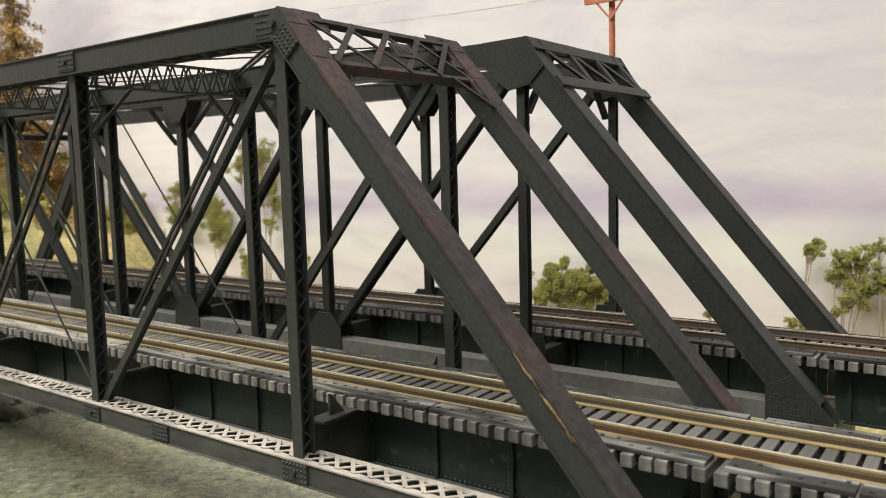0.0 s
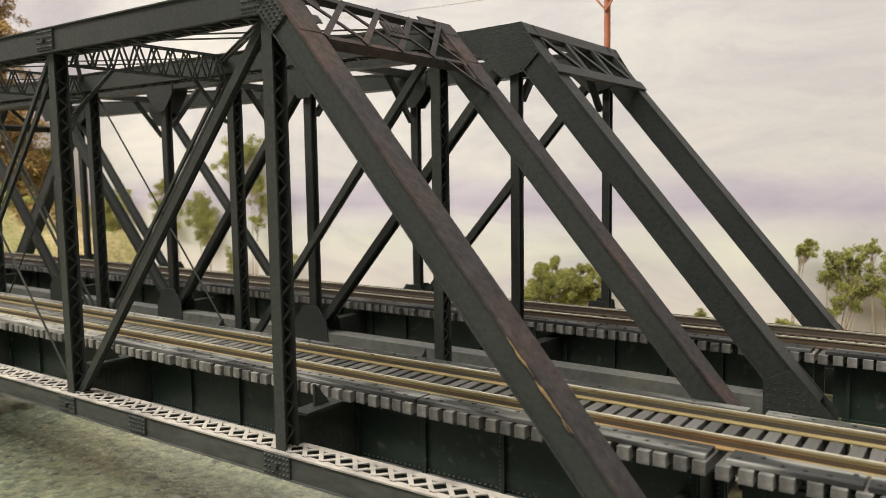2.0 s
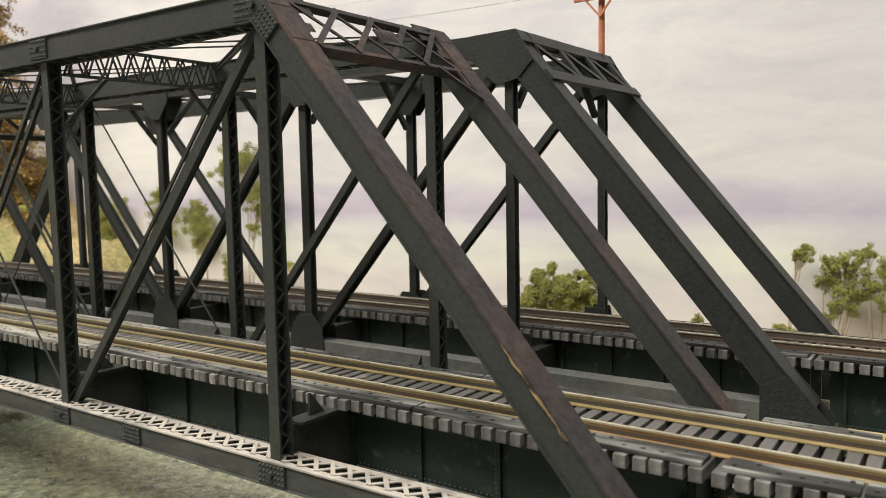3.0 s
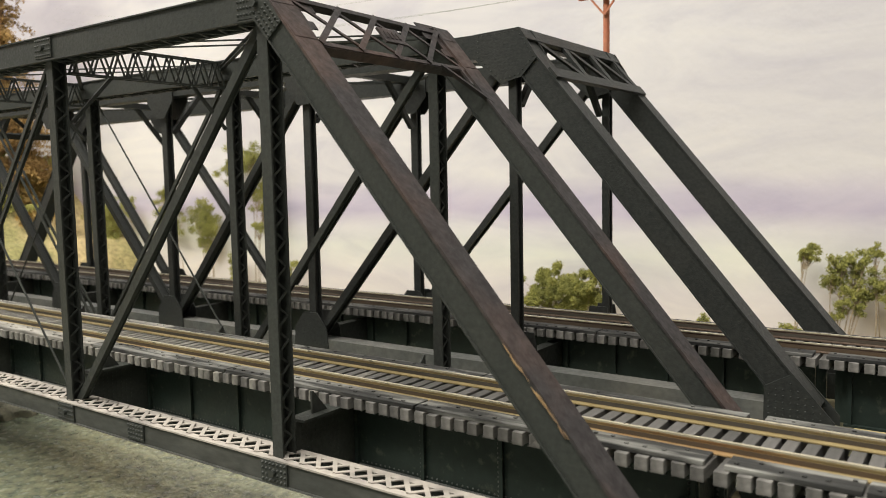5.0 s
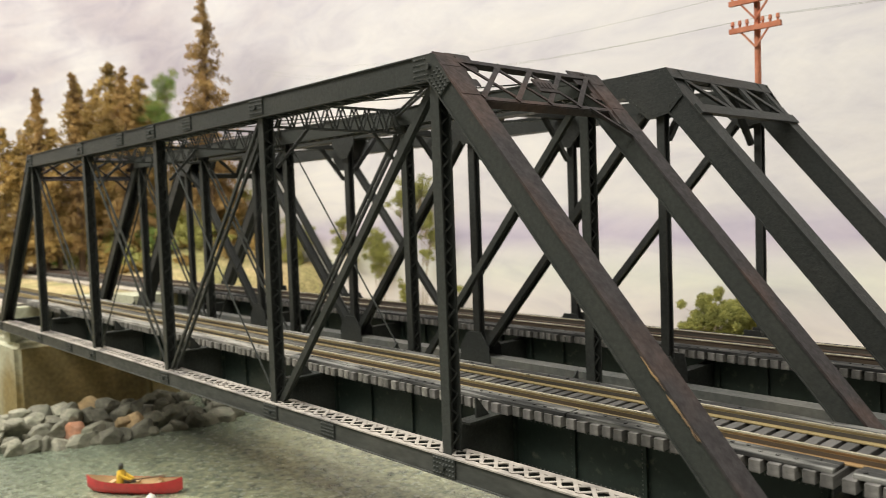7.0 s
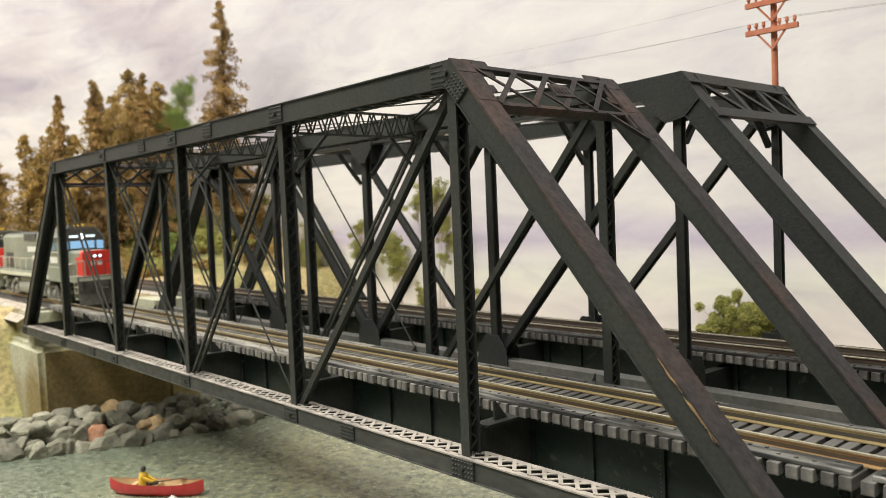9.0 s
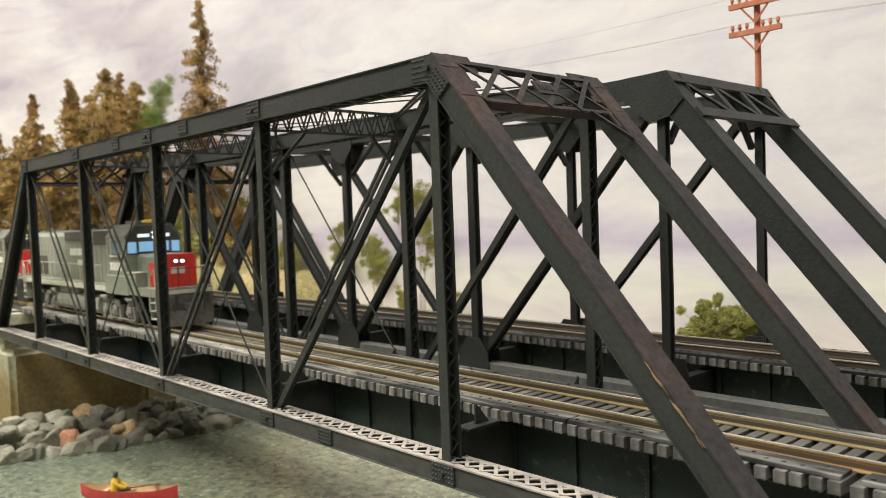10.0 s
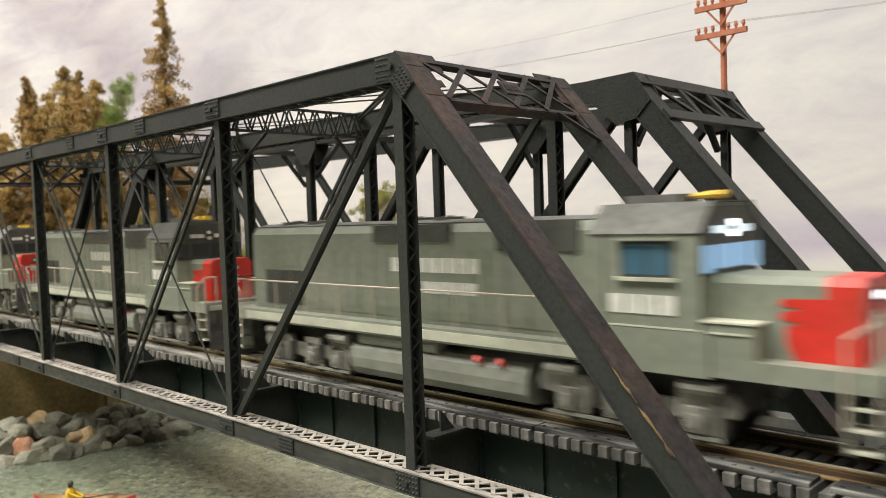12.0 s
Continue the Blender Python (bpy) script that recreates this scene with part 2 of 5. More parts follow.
def glow(name, colour, strength):
    m = bpy.data.materials.new(name)
    m.use_nodes = True
    b = m.node_tree.nodes["Principled BSDF"]
    b.inputs["Base Color"].default_value = (*colour, 1)
    b.inputs["Roughness"].default_value = 0.15
    b.inputs["Emission Color"].default_value = (*colour, 1)
    b.inputs["Emission Strength"].default_value = strength
    return m


HEADLIGHT = glow("headlight", (0.93, 0.97, 1.0), 3.0)
BOARD = glow("number_board", (0.75, 0.88, 0.95), 0.9)
CAB_LIT = glow("lit_cab_window", (0.24, 0.44, 0.68), 0.6)
CAB_SIDE = glow("side_cab_window", (0.06, 0.13, 0.18), 0.12)
CAB_DARK = material("dark_window", (0.03, 0.032, 0.03), 0.15, bump=0)


def painted_sky():
    """Hand-painted backdrop: cream, a lilac haze band low down, grey clouds towards the far end."""
    m = bpy.data.materials.new("painted_sky")
    m.use_nodes = True
    nt = m.node_tree
    b = nt.nodes["Principled BSDF"]
    b.inputs["Roughness"].default_value = 0.85
    tc = nt.nodes.new("ShaderNodeTexCoord")
    sep = nt.nodes.new("ShaderNodeSeparateXYZ")
    nt.links.new(tc.outputs["Object"], sep.inputs[0])
    wob = nt.nodes.new("ShaderNodeTexNoise")
    wob.inputs["Scale"].default_value = 6.0
    nt.links.new(tc.outputs["Object"], wob.inputs["Vector"])
    add = nt.nodes.new("ShaderNodeMath")
    add.operation = "MULTIPLY_ADD"
    add.inputs[1].default_value = 0.018
    nt.links.new(wob.outputs["Fac"], add.inputs[0])
    nt.links.new(sep.outputs["Z"], add.inputs[2])
    ramp = nt.nodes.new("ShaderNodeValToRGB")
    rng = nt.nodes.new("ShaderNodeMapRange")
    rng.inputs[1].default_value, rng.inputs[2].default_value = -0.06, 0.30
    nt.links.new(add.outputs[0], rng.inputs[0])
    nt.links.new(rng.outputs[0], ramp.inputs[0])
    el = ramp.color_ramp.elements
    stops = ((0.0, (0.641, 0.594, 0.558)), (0.16, (0.694, 0.648, 0.623)), (0.225, (0.712, 0.711, 0.632)), (0.27, (0.712, 0.684, 0.670)), (0.305, (0.545, 0.485, 0.585)), (0.335, (0.60, 0.548, 0.625)), (0.375, (0.721, 0.693, 0.679)), (1.0, (0.62, 0.61, 0.63)))
    el[0].position, el[0].color = stops[0][0], (*stops[0][1], 1)
    el[1].position, el[1].color = stops[-1][0], (*stops[-1][1], 1)
    for p, c in stops[1:-1]:
        e = el.new(p)
        e.color = (*c, 1)
    # clouds
    mp = nt.nodes.new("ShaderNodeMapping")
    mp.inputs["Scale"].default_value = (2.2, 2.2, 5.0)
    mp.inputs["Rotation"].default_value = (0.0, 0.5, 0.0)
    nt.links.new(tc.outputs["Object"], mp.inputs["Vector"])
    cl = nt.nodes.new("ShaderNodeTexNoise")
    cl.inputs["Scale"].default_value, cl.inputs["Detail"].default_value = 1.6, 5.0
    nt.links.new(mp.outputs["Vector"], cl.inputs["Vector"])
    cr = nt.nodes.new("ShaderNodeMapRange")
    cr.inputs[1].default_value, cr.inputs[2].default_value = 0.40, 0.62
    nt.links.new(cl.outputs["Fac"], cr.inputs[0])
    side = nt.nodes.new("ShaderNodeMapRange")
    side.inputs[1].default_value, side.inputs[2].default_value = -0.35, -0.95
    side.inputs[3].default_value, side.inputs[4].default_value = 0.18, 0.9
    nt.links.new(sep.outputs["X"], side.inputs[0])
    mul = nt.nodes.new("ShaderNodeMath")
    mul.operation = "MULTIPLY"
    nt.links.new(cr.outputs[0], mul.inputs[0])
    nt.links.new(side.outputs[0], mul.inputs[1])
    mix = nt.nodes.new("ShaderNodeMix")
    mix.data_type = "RGBA"
    nt.links.new(mul.outputs[0], mix.inputs[0])
    nt.links.new(ramp.outputs[0], mix.inputs[6])
    mix.inputs[7].default_value = (0.42, 0.385, 0.435, 1)
    # soft brush strokes, darker and lighter, and a few scuffs
    mp2 = nt.nodes.new("ShaderNodeMapping")
    mp2.inputs["Scale"].default_value = (3.0, 3.0, 11.0)
    mp2.inputs["Rotation"].default_value = (0.0, -0.25, 0.0)
    nt.links.new(tc.outputs["Object"], mp2.inputs["Vector"])
    br = nt.nodes.new("ShaderNodeTexNoise")
    br.inputs["Scale"].default_value, br.inputs["Detail"].default_value, br.inputs["Roughness"].default_value = 2.6, 9.0, 0.62
    br.inputs["Distortion"].default_value = 0.9
    nt.links.new(mp2.outputs["Vector"], br.inputs["Vector"])
    tone = nt.nodes.new("ShaderNodeValToRGB")
    nt.links.new(br.outputs["Fac"], tone.inputs[0])
    te = tone.color_ramp.elements
    te[0].position, te[0].color = 0.30, (0.80, 0.79, 0.84, 1)
    te[1].position, te[1].color = 0.72, (1.05, 1.04, 0.99, 1)
    te2 = te.new(0.5)
    te2.color = (0.945, 0.94, 0.935, 1)
    stroke = nt.nodes.new("ShaderNodeMix")
    stroke.data_type, stroke.blend_type = "RGBA", "MULTIPLY"
    stroke.inputs[0].default_value = 1.0
    nt.links.new(mix.outputs[2], stroke.inputs[6])
    nt.links.new(tone.outputs[0], stroke.inputs[7])
    nt.links.new(stroke.outputs[2], b.inputs["Base Color"])
    rough = nt.nodes.new("ShaderNodeTexNoise")
    rough.inputs["Scale"].default_value, rough.inputs["Detail"].default_value = 90.0, 6.0
    nt.links.new(tc.outputs["Object"], rough.inputs["Vector"])
    bp = nt.nodes.new("ShaderNodeBump")
    bp.inputs["Strength"].default_value, bp.inputs["Distance"].default_value = 0.35, 0.001
    nt.links.new(rough.outputs["Fac"], bp.inputs["Height"])
    nt.links.new(bp.outputs["Normal"], b.inputs["Normal"])
    return m


SKY = painted_sky()
ZW = -6.5                        # level of the river
WATER = material("river_resin", (0.118, 0.145, 0.106), 0.22, spots=(0.175, 0.195, 0.135), spot_scale=6.5, spot_at=(0.48, 0.68), grain=0.45, grain_scale=260, bump=0.9, bump_scale=330, spec=1.0)
WATER.node_tree.nodes["Principled BSDF"].inputs["IOR"].default_value = 1.6
nt = WATER.node_tree
# Pale patch painted into the colour, standing in for the backdrop reflected in ripples.
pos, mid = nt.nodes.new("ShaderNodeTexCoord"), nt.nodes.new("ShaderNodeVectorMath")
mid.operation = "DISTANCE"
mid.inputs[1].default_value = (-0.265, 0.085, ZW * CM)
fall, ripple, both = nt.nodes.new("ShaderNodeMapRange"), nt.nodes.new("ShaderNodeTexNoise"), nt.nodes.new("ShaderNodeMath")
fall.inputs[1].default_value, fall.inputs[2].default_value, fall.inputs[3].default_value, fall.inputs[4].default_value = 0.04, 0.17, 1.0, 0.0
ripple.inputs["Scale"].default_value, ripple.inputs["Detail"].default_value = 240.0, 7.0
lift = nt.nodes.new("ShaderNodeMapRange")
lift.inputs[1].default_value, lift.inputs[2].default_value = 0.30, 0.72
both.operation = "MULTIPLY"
glint = nt.nodes.new("ShaderNodeMix")
glint.data_type = "RGBA"
glint.inputs[7].default_value = (0.58, 0.59, 0.37, 1)
old = nt.nodes["Principled BSDF"].inputs["Base Color"].links[0].from_socket
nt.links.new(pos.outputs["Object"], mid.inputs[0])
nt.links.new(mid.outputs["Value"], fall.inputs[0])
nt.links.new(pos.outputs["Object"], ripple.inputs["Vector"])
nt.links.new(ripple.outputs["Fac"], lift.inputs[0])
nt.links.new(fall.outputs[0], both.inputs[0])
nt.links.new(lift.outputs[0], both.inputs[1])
nt.links.new(both.outputs[0], glint.inputs[0])
nt.links.new(old, glint.inputs[6])
nt.links.new(glint.outputs[2], nt.nodes["Principled BSDF"].inputs["Base Color"])
WATER.node_tree.nodes["Bump"].inputs["Distance"].default_value = 0.0012


# ---- near bridge: pin-connected through truss ----
P, W, H = 8.75, 6.9, 10.36      # panel, width over the trusses, height between pins
CH = 0.30                        # half depth of a chord
CW = 0.75                        # width of a chord
ux = lambda i: -P * i


def truss_side(bridge, y_out, s):
    """One truss: outer face at y_out, inner side towards s (+1 or -1)."""
    y0, y1 = sorted((y_out, y_out + s * CW))
    # top chord with its cover plate and flanges
    bm = fresh()
    x0, x1 = ux(5), ux(1)
    ym = (y0 + y1) / 2
    extrude(bm, u_shape(CW / 2, CH - 0.005, -CH - 0.05, 0.1, 0.04), (x0, ym, H), (x1, ym, H), (0, 0, 1))
    chord = part("top_chord", bm, STEEL, bridge)
    part("cover_plate", box(fresh(), x0 - 0.12, x1 + 0.12, y0 - 0.05, y1 + 0.05, H + CH - 0.004, H + CH + 0.03), STEEL, chord)
    bm = fresh()
    x = x0
    while x < x1 - 0.3:
        bar(bm, (x, y0 + 0.08, H - CH - 0.06), (x + 0.35, y1 - 0.08, H - CH - 0.06), 0.07, 0.03, (0, 0, 1))
        bar(bm, (x + 0.35, y1 - 0.08, H - CH - 0.06), (x + 0.7, y0 + 0.08, H - CH - 0.06), 0.07, 0.03, (0, 0, 1))
        x += 0.7
    part("lacing", bm, STEEL, chord)
    # bottom chord: two channels and lattice on top
    bm = fresh()
    x0, x1 = ux(6), 0.0
    prof = [(-0.05, -CH), (0.09, -CH), (0.09, -CH + 0.04), (0.05, -CH + 0.04), (0.05, CH - 0.04), (-0.05, CH - 0.04)]
    chord = part("bottom_chord", fix(prism(fresh(), [((y0 + 0.05) - a, b) for a, b in prof], x0 - 0.3, x1 + 0.3, "x")), CHORD, bridge, "bottom chord dulled by dust")
    part("lip", box(fresh(), x0 - 0.3, x1 + 0.3, *sorted((y0 - 0.045, y0 - 0.005)), -CH + 0.005, -CH + 0.03), DUSTY_STEEL, chord, "pale dusty lower lip")
    part("inner_channel", fix(prism(fresh(), [((y1 - 0.05) + a, b) for a, b in prof], x0 - 0.3, x1 + 0.3, "x")), STEEL, chord)
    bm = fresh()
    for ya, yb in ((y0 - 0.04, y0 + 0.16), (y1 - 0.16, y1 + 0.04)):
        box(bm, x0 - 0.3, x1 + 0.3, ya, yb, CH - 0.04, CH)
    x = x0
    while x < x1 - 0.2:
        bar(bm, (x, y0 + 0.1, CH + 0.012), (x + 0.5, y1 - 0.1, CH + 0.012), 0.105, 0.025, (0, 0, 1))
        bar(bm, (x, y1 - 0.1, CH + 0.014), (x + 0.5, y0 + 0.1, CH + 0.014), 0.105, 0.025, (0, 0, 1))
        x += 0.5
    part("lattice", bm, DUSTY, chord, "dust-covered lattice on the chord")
    # end posts
    for lo, hi in (((0.0, 0.0), (ux(1), H)), ((ux(6), 0.0), (ux(5), H))):
        bm = fresh()
        d = Vector((hi[0] - lo[0], 0, hi[1] - lo[1])).normalized()
        out = Vector((d.z, 0, -d.x))
        if out.z < 0:
            out = -out
        a, b = Vector((lo[0], 0, lo[1])), Vector((hi[0], 0, hi[1])) + d * 0.2
        dp = 0.34
        ya2, yb2 = sorted((y_out, y_out + s * 0.64))
        ym = (ya2 + yb2) / 2
        cover = bar(fresh(), a + out * (dp - 0.03) + Vector((0, ym, 0)), b + out * (dp - 0.03) + Vector((0, ym, 0)), 0.72, 0.06, out)
        extrude(bm, u_shape((yb2 - ya2) / 2, dp - 0.065, -dp + 0.06, 0.1, 0.04), a + Vector((0, ym, 0)), b + Vector((0, ym, 0)), out)
        post = part("end_post", bm, STEEL, bridge, "end post with chipped, rust-stained paint")
        part("cover_plate", cover, STEEL_POST, post, "rust-stained brown cover plate")
        if s > 0 and lo[0] == 0.0:
            rng = random.Random(8)
            for k in range(16):
                u0 = rng.choice((0.185, 0.2, 0.215, 0.23, 0.26, 0.285, 0.3)) + rng.uniform(-0.008, 0.008)
                u1 = u0 + rng.uniform(0.01, 0.034)
                e = out * (dp - 0.05 - rng.uniform(0, 0.05))
                wd = rng.uniform(0.008, 0.026)
                p, q, m = a.lerp(b, u0) + e, a.lerp(b, u1) + e, a.lerp(b, u0 * 0.4 + u1 * 0.6) + e
                pts = [(c.x, c.z) for c in (p, m + out * wd, q, m - out * wd * 0.8)]
                part("paint_chip", fix(prism(fresh(), pts, y0 - 0.046 - 0.0006 * k, y0 - 0.035)), CHIP, post, "bare tan scrape on the edge")
    # verticals: two channels laced together
    for i in range(1, 6):
        bm = fresh()
        x, w = ux(i), 0.16
        ya, yb = (y0 + 0.1, y0 + 0.52) if s > 0 else (y1 - 0.55, y1 - 0.13)
        z0, z1 = CH * 0.5, H - CH * 0.6
        ym = (ya + yb) / 2
        hd = (yb - ya) / 2
        extrude(bm, [(-w, -hd), (w, -hd), (w, hd), (-w, hd), (-w, hd - 0.05), (w - 0.05, hd - 0.05), (w - 0.05, 0.05 - hd), (-w, 0.05 - hd)], (x, ym, z0), (x, ym, z1), (0, 1, 0))
        vert = part("vertical", bm, STEEL, bridge)
        bm = fresh()
        z, step = z0 + 0.3, 0.56
        while z < z1 - 0.6:
            xx = x + w - 0.07
            bar(bm, (xx, ya + 0.04, z), (xx, yb - 0.04, z + step / 2), 0.05, 0.03, (1, 0, 0))
            bar(bm, (xx - 0.03, yb - 0.04, z + step / 2), (xx - 0.03, ya + 0.04, z + step), 0.045, 0.025, (1, 0, 0))
            z += step
        part("lacing", bm, STEEL, vert)
    # diagonals and counters
    for i, j, a, t in ((1, 2, 0.22, 0.2), (2, 3, 0.13, 0.1), (4, 3, 0.1, 0.07), (5, 4, 0.1, 0.07)):
        for y in ((y0 + y1) / 2,) if i == 1 else ((y0 + y1) / 2 - 0.12, (y0 + y1) / 2 + 0.12):
            bm = extrude(fresh(), i_shape(a / 2, t / 2, 0.03, a / 2 - 0.035), (ux(i), y, H - 0.1), (ux(j), y, 0.1), (0, 1, 0))
            part("diagonal", bm, STEEL, bridge)
    for i, j in ((3, 2), (3, 4)):
        bm = fresh()
        tube(bm, (ux(i), (y0 + y1) / 2, H), (ux(j), (y0 + y1) / 2, 0), 0.035, n=6)
        part("counter_rod", bm, STEEL, bridge)
    # gusset and splice plates with rivets, pins
    f = -1 if s > 0 else 1
    yo = y_out
    for i, z, hw, hh in [(i, H, 0.42 if i in (2, 3, 4) else 0.0, 0.27) for i in (1, 2, 3, 4, 5)] + [(i, 0, 0.42, 0.25) for i in range(0, 7)] \
            + [(1.608, 0, 0.36, 0.22), (4.392, 0, 0.36, 0.22), (2.608, H, 0.36, 0.25), (3.392, H, 0.36, 0.25)]:
        x = ux(i)
        if hw:
            bm = fresh()
            ya, yb = sorted((yo + f * 0.0, yo + f * 0.05))
            box(bm, x - hw, x + hw, ya, yb, z - hh, z + hh)
            nx, nz = int(hw * 2 / 0.11), int(hh * 2 / 0.11)
            for ix in range(nx):
                for iz in range(nz):
                    rivet(bm, (x - hw + (ix + 0.5) * 2 * hw / nx, yo + f * 0.05, z - hh + (iz + 0.5) * 2 * hh / nz), (0, f, 0))
            if i == int(i):
                tube(bm, (x, yo, z), (x, yo + f * 0.13, z), 0.08, n=8)
            part("gusset_plate", fix(bm), STEEL, bridge, "riveted plate")
    # hip plates: bent along chord and end post
    for i, dx, dz in ((1, P, -H), (5, -P, -H)):
        d = Vector((dx, 0, dz)).normalized()
        bm = fresh()
        ya, yb = sorted((yo, yo + f * 0.05))
        sg = 1 if dx > 0 else -1
        c = Vector((ux(i), 0, H))
        n = Vector((-d.z * sg, 0, d.x * sg))
        pts = [c + Vector((-sg * 0.62, 0, 0.3)), c + Vector((sg * 0.2, 0, 0.3)), c + d * 0.85 + n * 0.27, c + d * 0.85 - n * 0.27, c + Vector((-sg * 0.12, 0, -0.3)), c + Vector((-sg * 0.62, 0, -0.3))]
        prism(bm, [(p.x, p.z) for p in pts], ya, yb)
        for a in range(6):
            for b in range(4):
                q = c + Vector((-sg * (0.56 - a * 0.1), 0, 0.22 - b * 0.14))
                if a > 4 and b < 3:
                    continue
                rivet(bm, (q.x, yo + f * 0.05, q.z), (0, f, 0))
        for a in range(6):
            for b in range(4):
                q = c + d * (0.25 + a * 0.11) + n * (0.2 - b * 0.13)
                rivet(bm, (q.x, yo + f * 0.05, q.z), (0, f, 0))
        tube(bm, (c.x, yo, c.z), (c.x, yo + f * 0.14, c.z), 0.09, n=8)
        part("hip_plate", fix(bm), STEEL, bridge, "riveted hip joint plate")


def zigzag(bm, p, q, depth, step, w, n):
    """Lacing bars between two parallel edges; p to q is one edge, depth a vector to the other."""
    p, q, depth = Vector(p), Vector(q), Vector(depth)
    k = max(2, int((q - p).length / step))
    for i in range(k):
        a, b = p.lerp(q, i / k), p.lerp(q, (i + 0.5) / k)
        c = p.lerp(q, (i + 1) / k)
        bar(bm, a, b + depth, w, 0.025, n)
        bar(bm, b + depth, c, w, 0.025, n)


near = thing("truss_bridge", (ux(3), W / 2, -CH), "dark grey through truss model bridge with riveted, laced members", "truss bridge")
truss_side(near, 0.0, 1)
truss_side(near, W, -1)
YI, YJ = CW, W - CW
# portals
for sg, xl, xh in ((1, 0.0, ux(1)), (-1, ux(6), ux(5))):
    d = Vector((xl - xh, 0, -H)).normalized()
    out = Vector((-d.z, 0, d.x)) if sg > 0 else Vector((d.z, 0, -d.x))
    o = Vector((xh, 0, H)) + out * CH
    top, low = o + d * 0.0, o + d * 1.42
    bm = fresh()
    bar(bm, top, top + Vector((0, W + 0.12, 0)), 0.14, 0.05, out)
    bar(bm, low + Vector((0, 0.3, 0)), low + Vector((0, W + 0.1, 0)), 0.12, 0.05, out)
    for e in (top - d * 0.07, low + d * 0.06):
        bar(bm, e + Vector((0, 0.1, 0)) - out * 0.12, e + Vector((0, W - 0.1, 0)) - out * 0.12, 0.05, 0.24, out)
    portal = part("portal_brace", bm, STEEL_POST, near, "latticed portal with rust-brown staining")
    bm = fresh()
    n = 4
    ya0, yb0 = YI + 0.1, YJ - 0.1
    for k in range(n):
        ya, yb = ya0 + (yb0 - ya0) * k / n, ya0 + (yb0 - ya0) * (k + 1) / n
        bar(bm, top + Vector((0, ya - 0.15, 0)), low + Vector((0, yb + 0.15, 0)), 0.1, 0.04, out)
        bar(bm, top + Vector((0, yb + 0.15, 0)) + out * 0.045, low + Vector((0, ya - 0.15, 0)) + out * 0.045, 0.15, 0.04, out)
    part("lattice", bm, STEEL_POST, portal)
    for yw, g in ((0.62, 1), (W - 0.62, -1)):
        bm = fresh()
        for da, dy in ((0.0, 0.75), (0.62, 0.25), (0.78, 0.42), (1.42, 0.1)):
            e = top + d * da + Vector((0, yw, 0)) - out * 0.035
            bar(bm, e - Vector((0, g * 0.1, 0)), e + Vector((0, g * dy, 0)), 0.62 if da in (0.0, 0.62) else 0.24, 0.03, out)
        part("end_plate", bm, STEEL_POST, portal, "rust-brown stepped plate joining portal and post")
        bm = fresh()
        for da in (0.1, 1.15):
            e = top + d * da + Vector((0, yw - g * 0.3, 0)) + out * 0.03
            bar(bm, e - Vector((0, 0.32, 0)), e + Vector((0, 0.32, 0)), 0.4, 0.04, out)
        part("cover_strap", bm, STEEL_POST, portal)
    bm = fresh()
    c = (top + low) / 2 + out * 0.06 + Vector((0, W / 2 + 0.2, 0))
    bar(bm, c - Vector((0, 0.4, 0)), c + Vector((0, 0.4, 0)), 0.5, 0.06, out)
    for k in range(4):
        e = c + Vector((0, -0.24 + 0.16 * k, 0)) + out * 0.04
        bar(bm, e - d * 0.11, e + d * 0.11, 0.07, 0.03, out)
    part("builder_plate", bm, STEEL_POST, portal, "small cast plate with raised worn marks")
    bm = fresh()
    for y, t in ((YJ, -1),):
        bar(bm, low + d * 1.25 + Vector((0, y + 0.3, 0)), low + Vector((0, y + t * 1.0, 0)), 0.1, 0.1, out)
        bar(bm, low + d * 0.6 + Vector((0, y - 0.1, 0)), low + Vector((0, y - 0.1, 0)), 0.1, 0.06, out)
    part("knee_brace", bm, STEEL_POST, portal)
# sway frames and top laterals
for i in range(2, 5):
    bm = fresh()
    x = ux(i)
    for z in (H + 0.22, H - 0.62):
        for dx in (-0.12, 0.12):
            bar(bm, (x + dx, YI - 0.1, z), (x + dx, YJ + 0.1, z), 0.06, 0.06, (0, 0, 1))
    frame_part = part("sway_frame", bm, STEEL, near)
    bm = fresh()
    for dx in (-0.12, 0.12):
        zigzag(bm, (x + dx, YI, H - 0.6), (x + dx, YJ, H - 0.6), (0, 0, 0.8), 0.55, 0.06, (1, 0, 0))
    part("lacing", bm, STEEL, frame_part)
    for y, t in ((YI, 1), (YJ, -1)):
        bm = bar(fresh(), (x, y - t * 0.05, H - 2.0), (x, y + t * 1.25, H - 0.62), 0.1, 0.1, (1, 0, 0))
        part("knee_brace", bm, STEEL, frame_part)
for i in range(1, 5):
    for ya, yb in ((YI, YJ), (YJ, YI)):
        bm = fresh()
        for dz in (0.16, 0.3):
            bar(bm, (ux(i), ya, H + dz - 0.12), (ux(i + 1), yb, H + dz - 0.12), 0.12, 0.03, (0, 0, 1))
        lat = part("top_lateral", bm, STEEL, near)
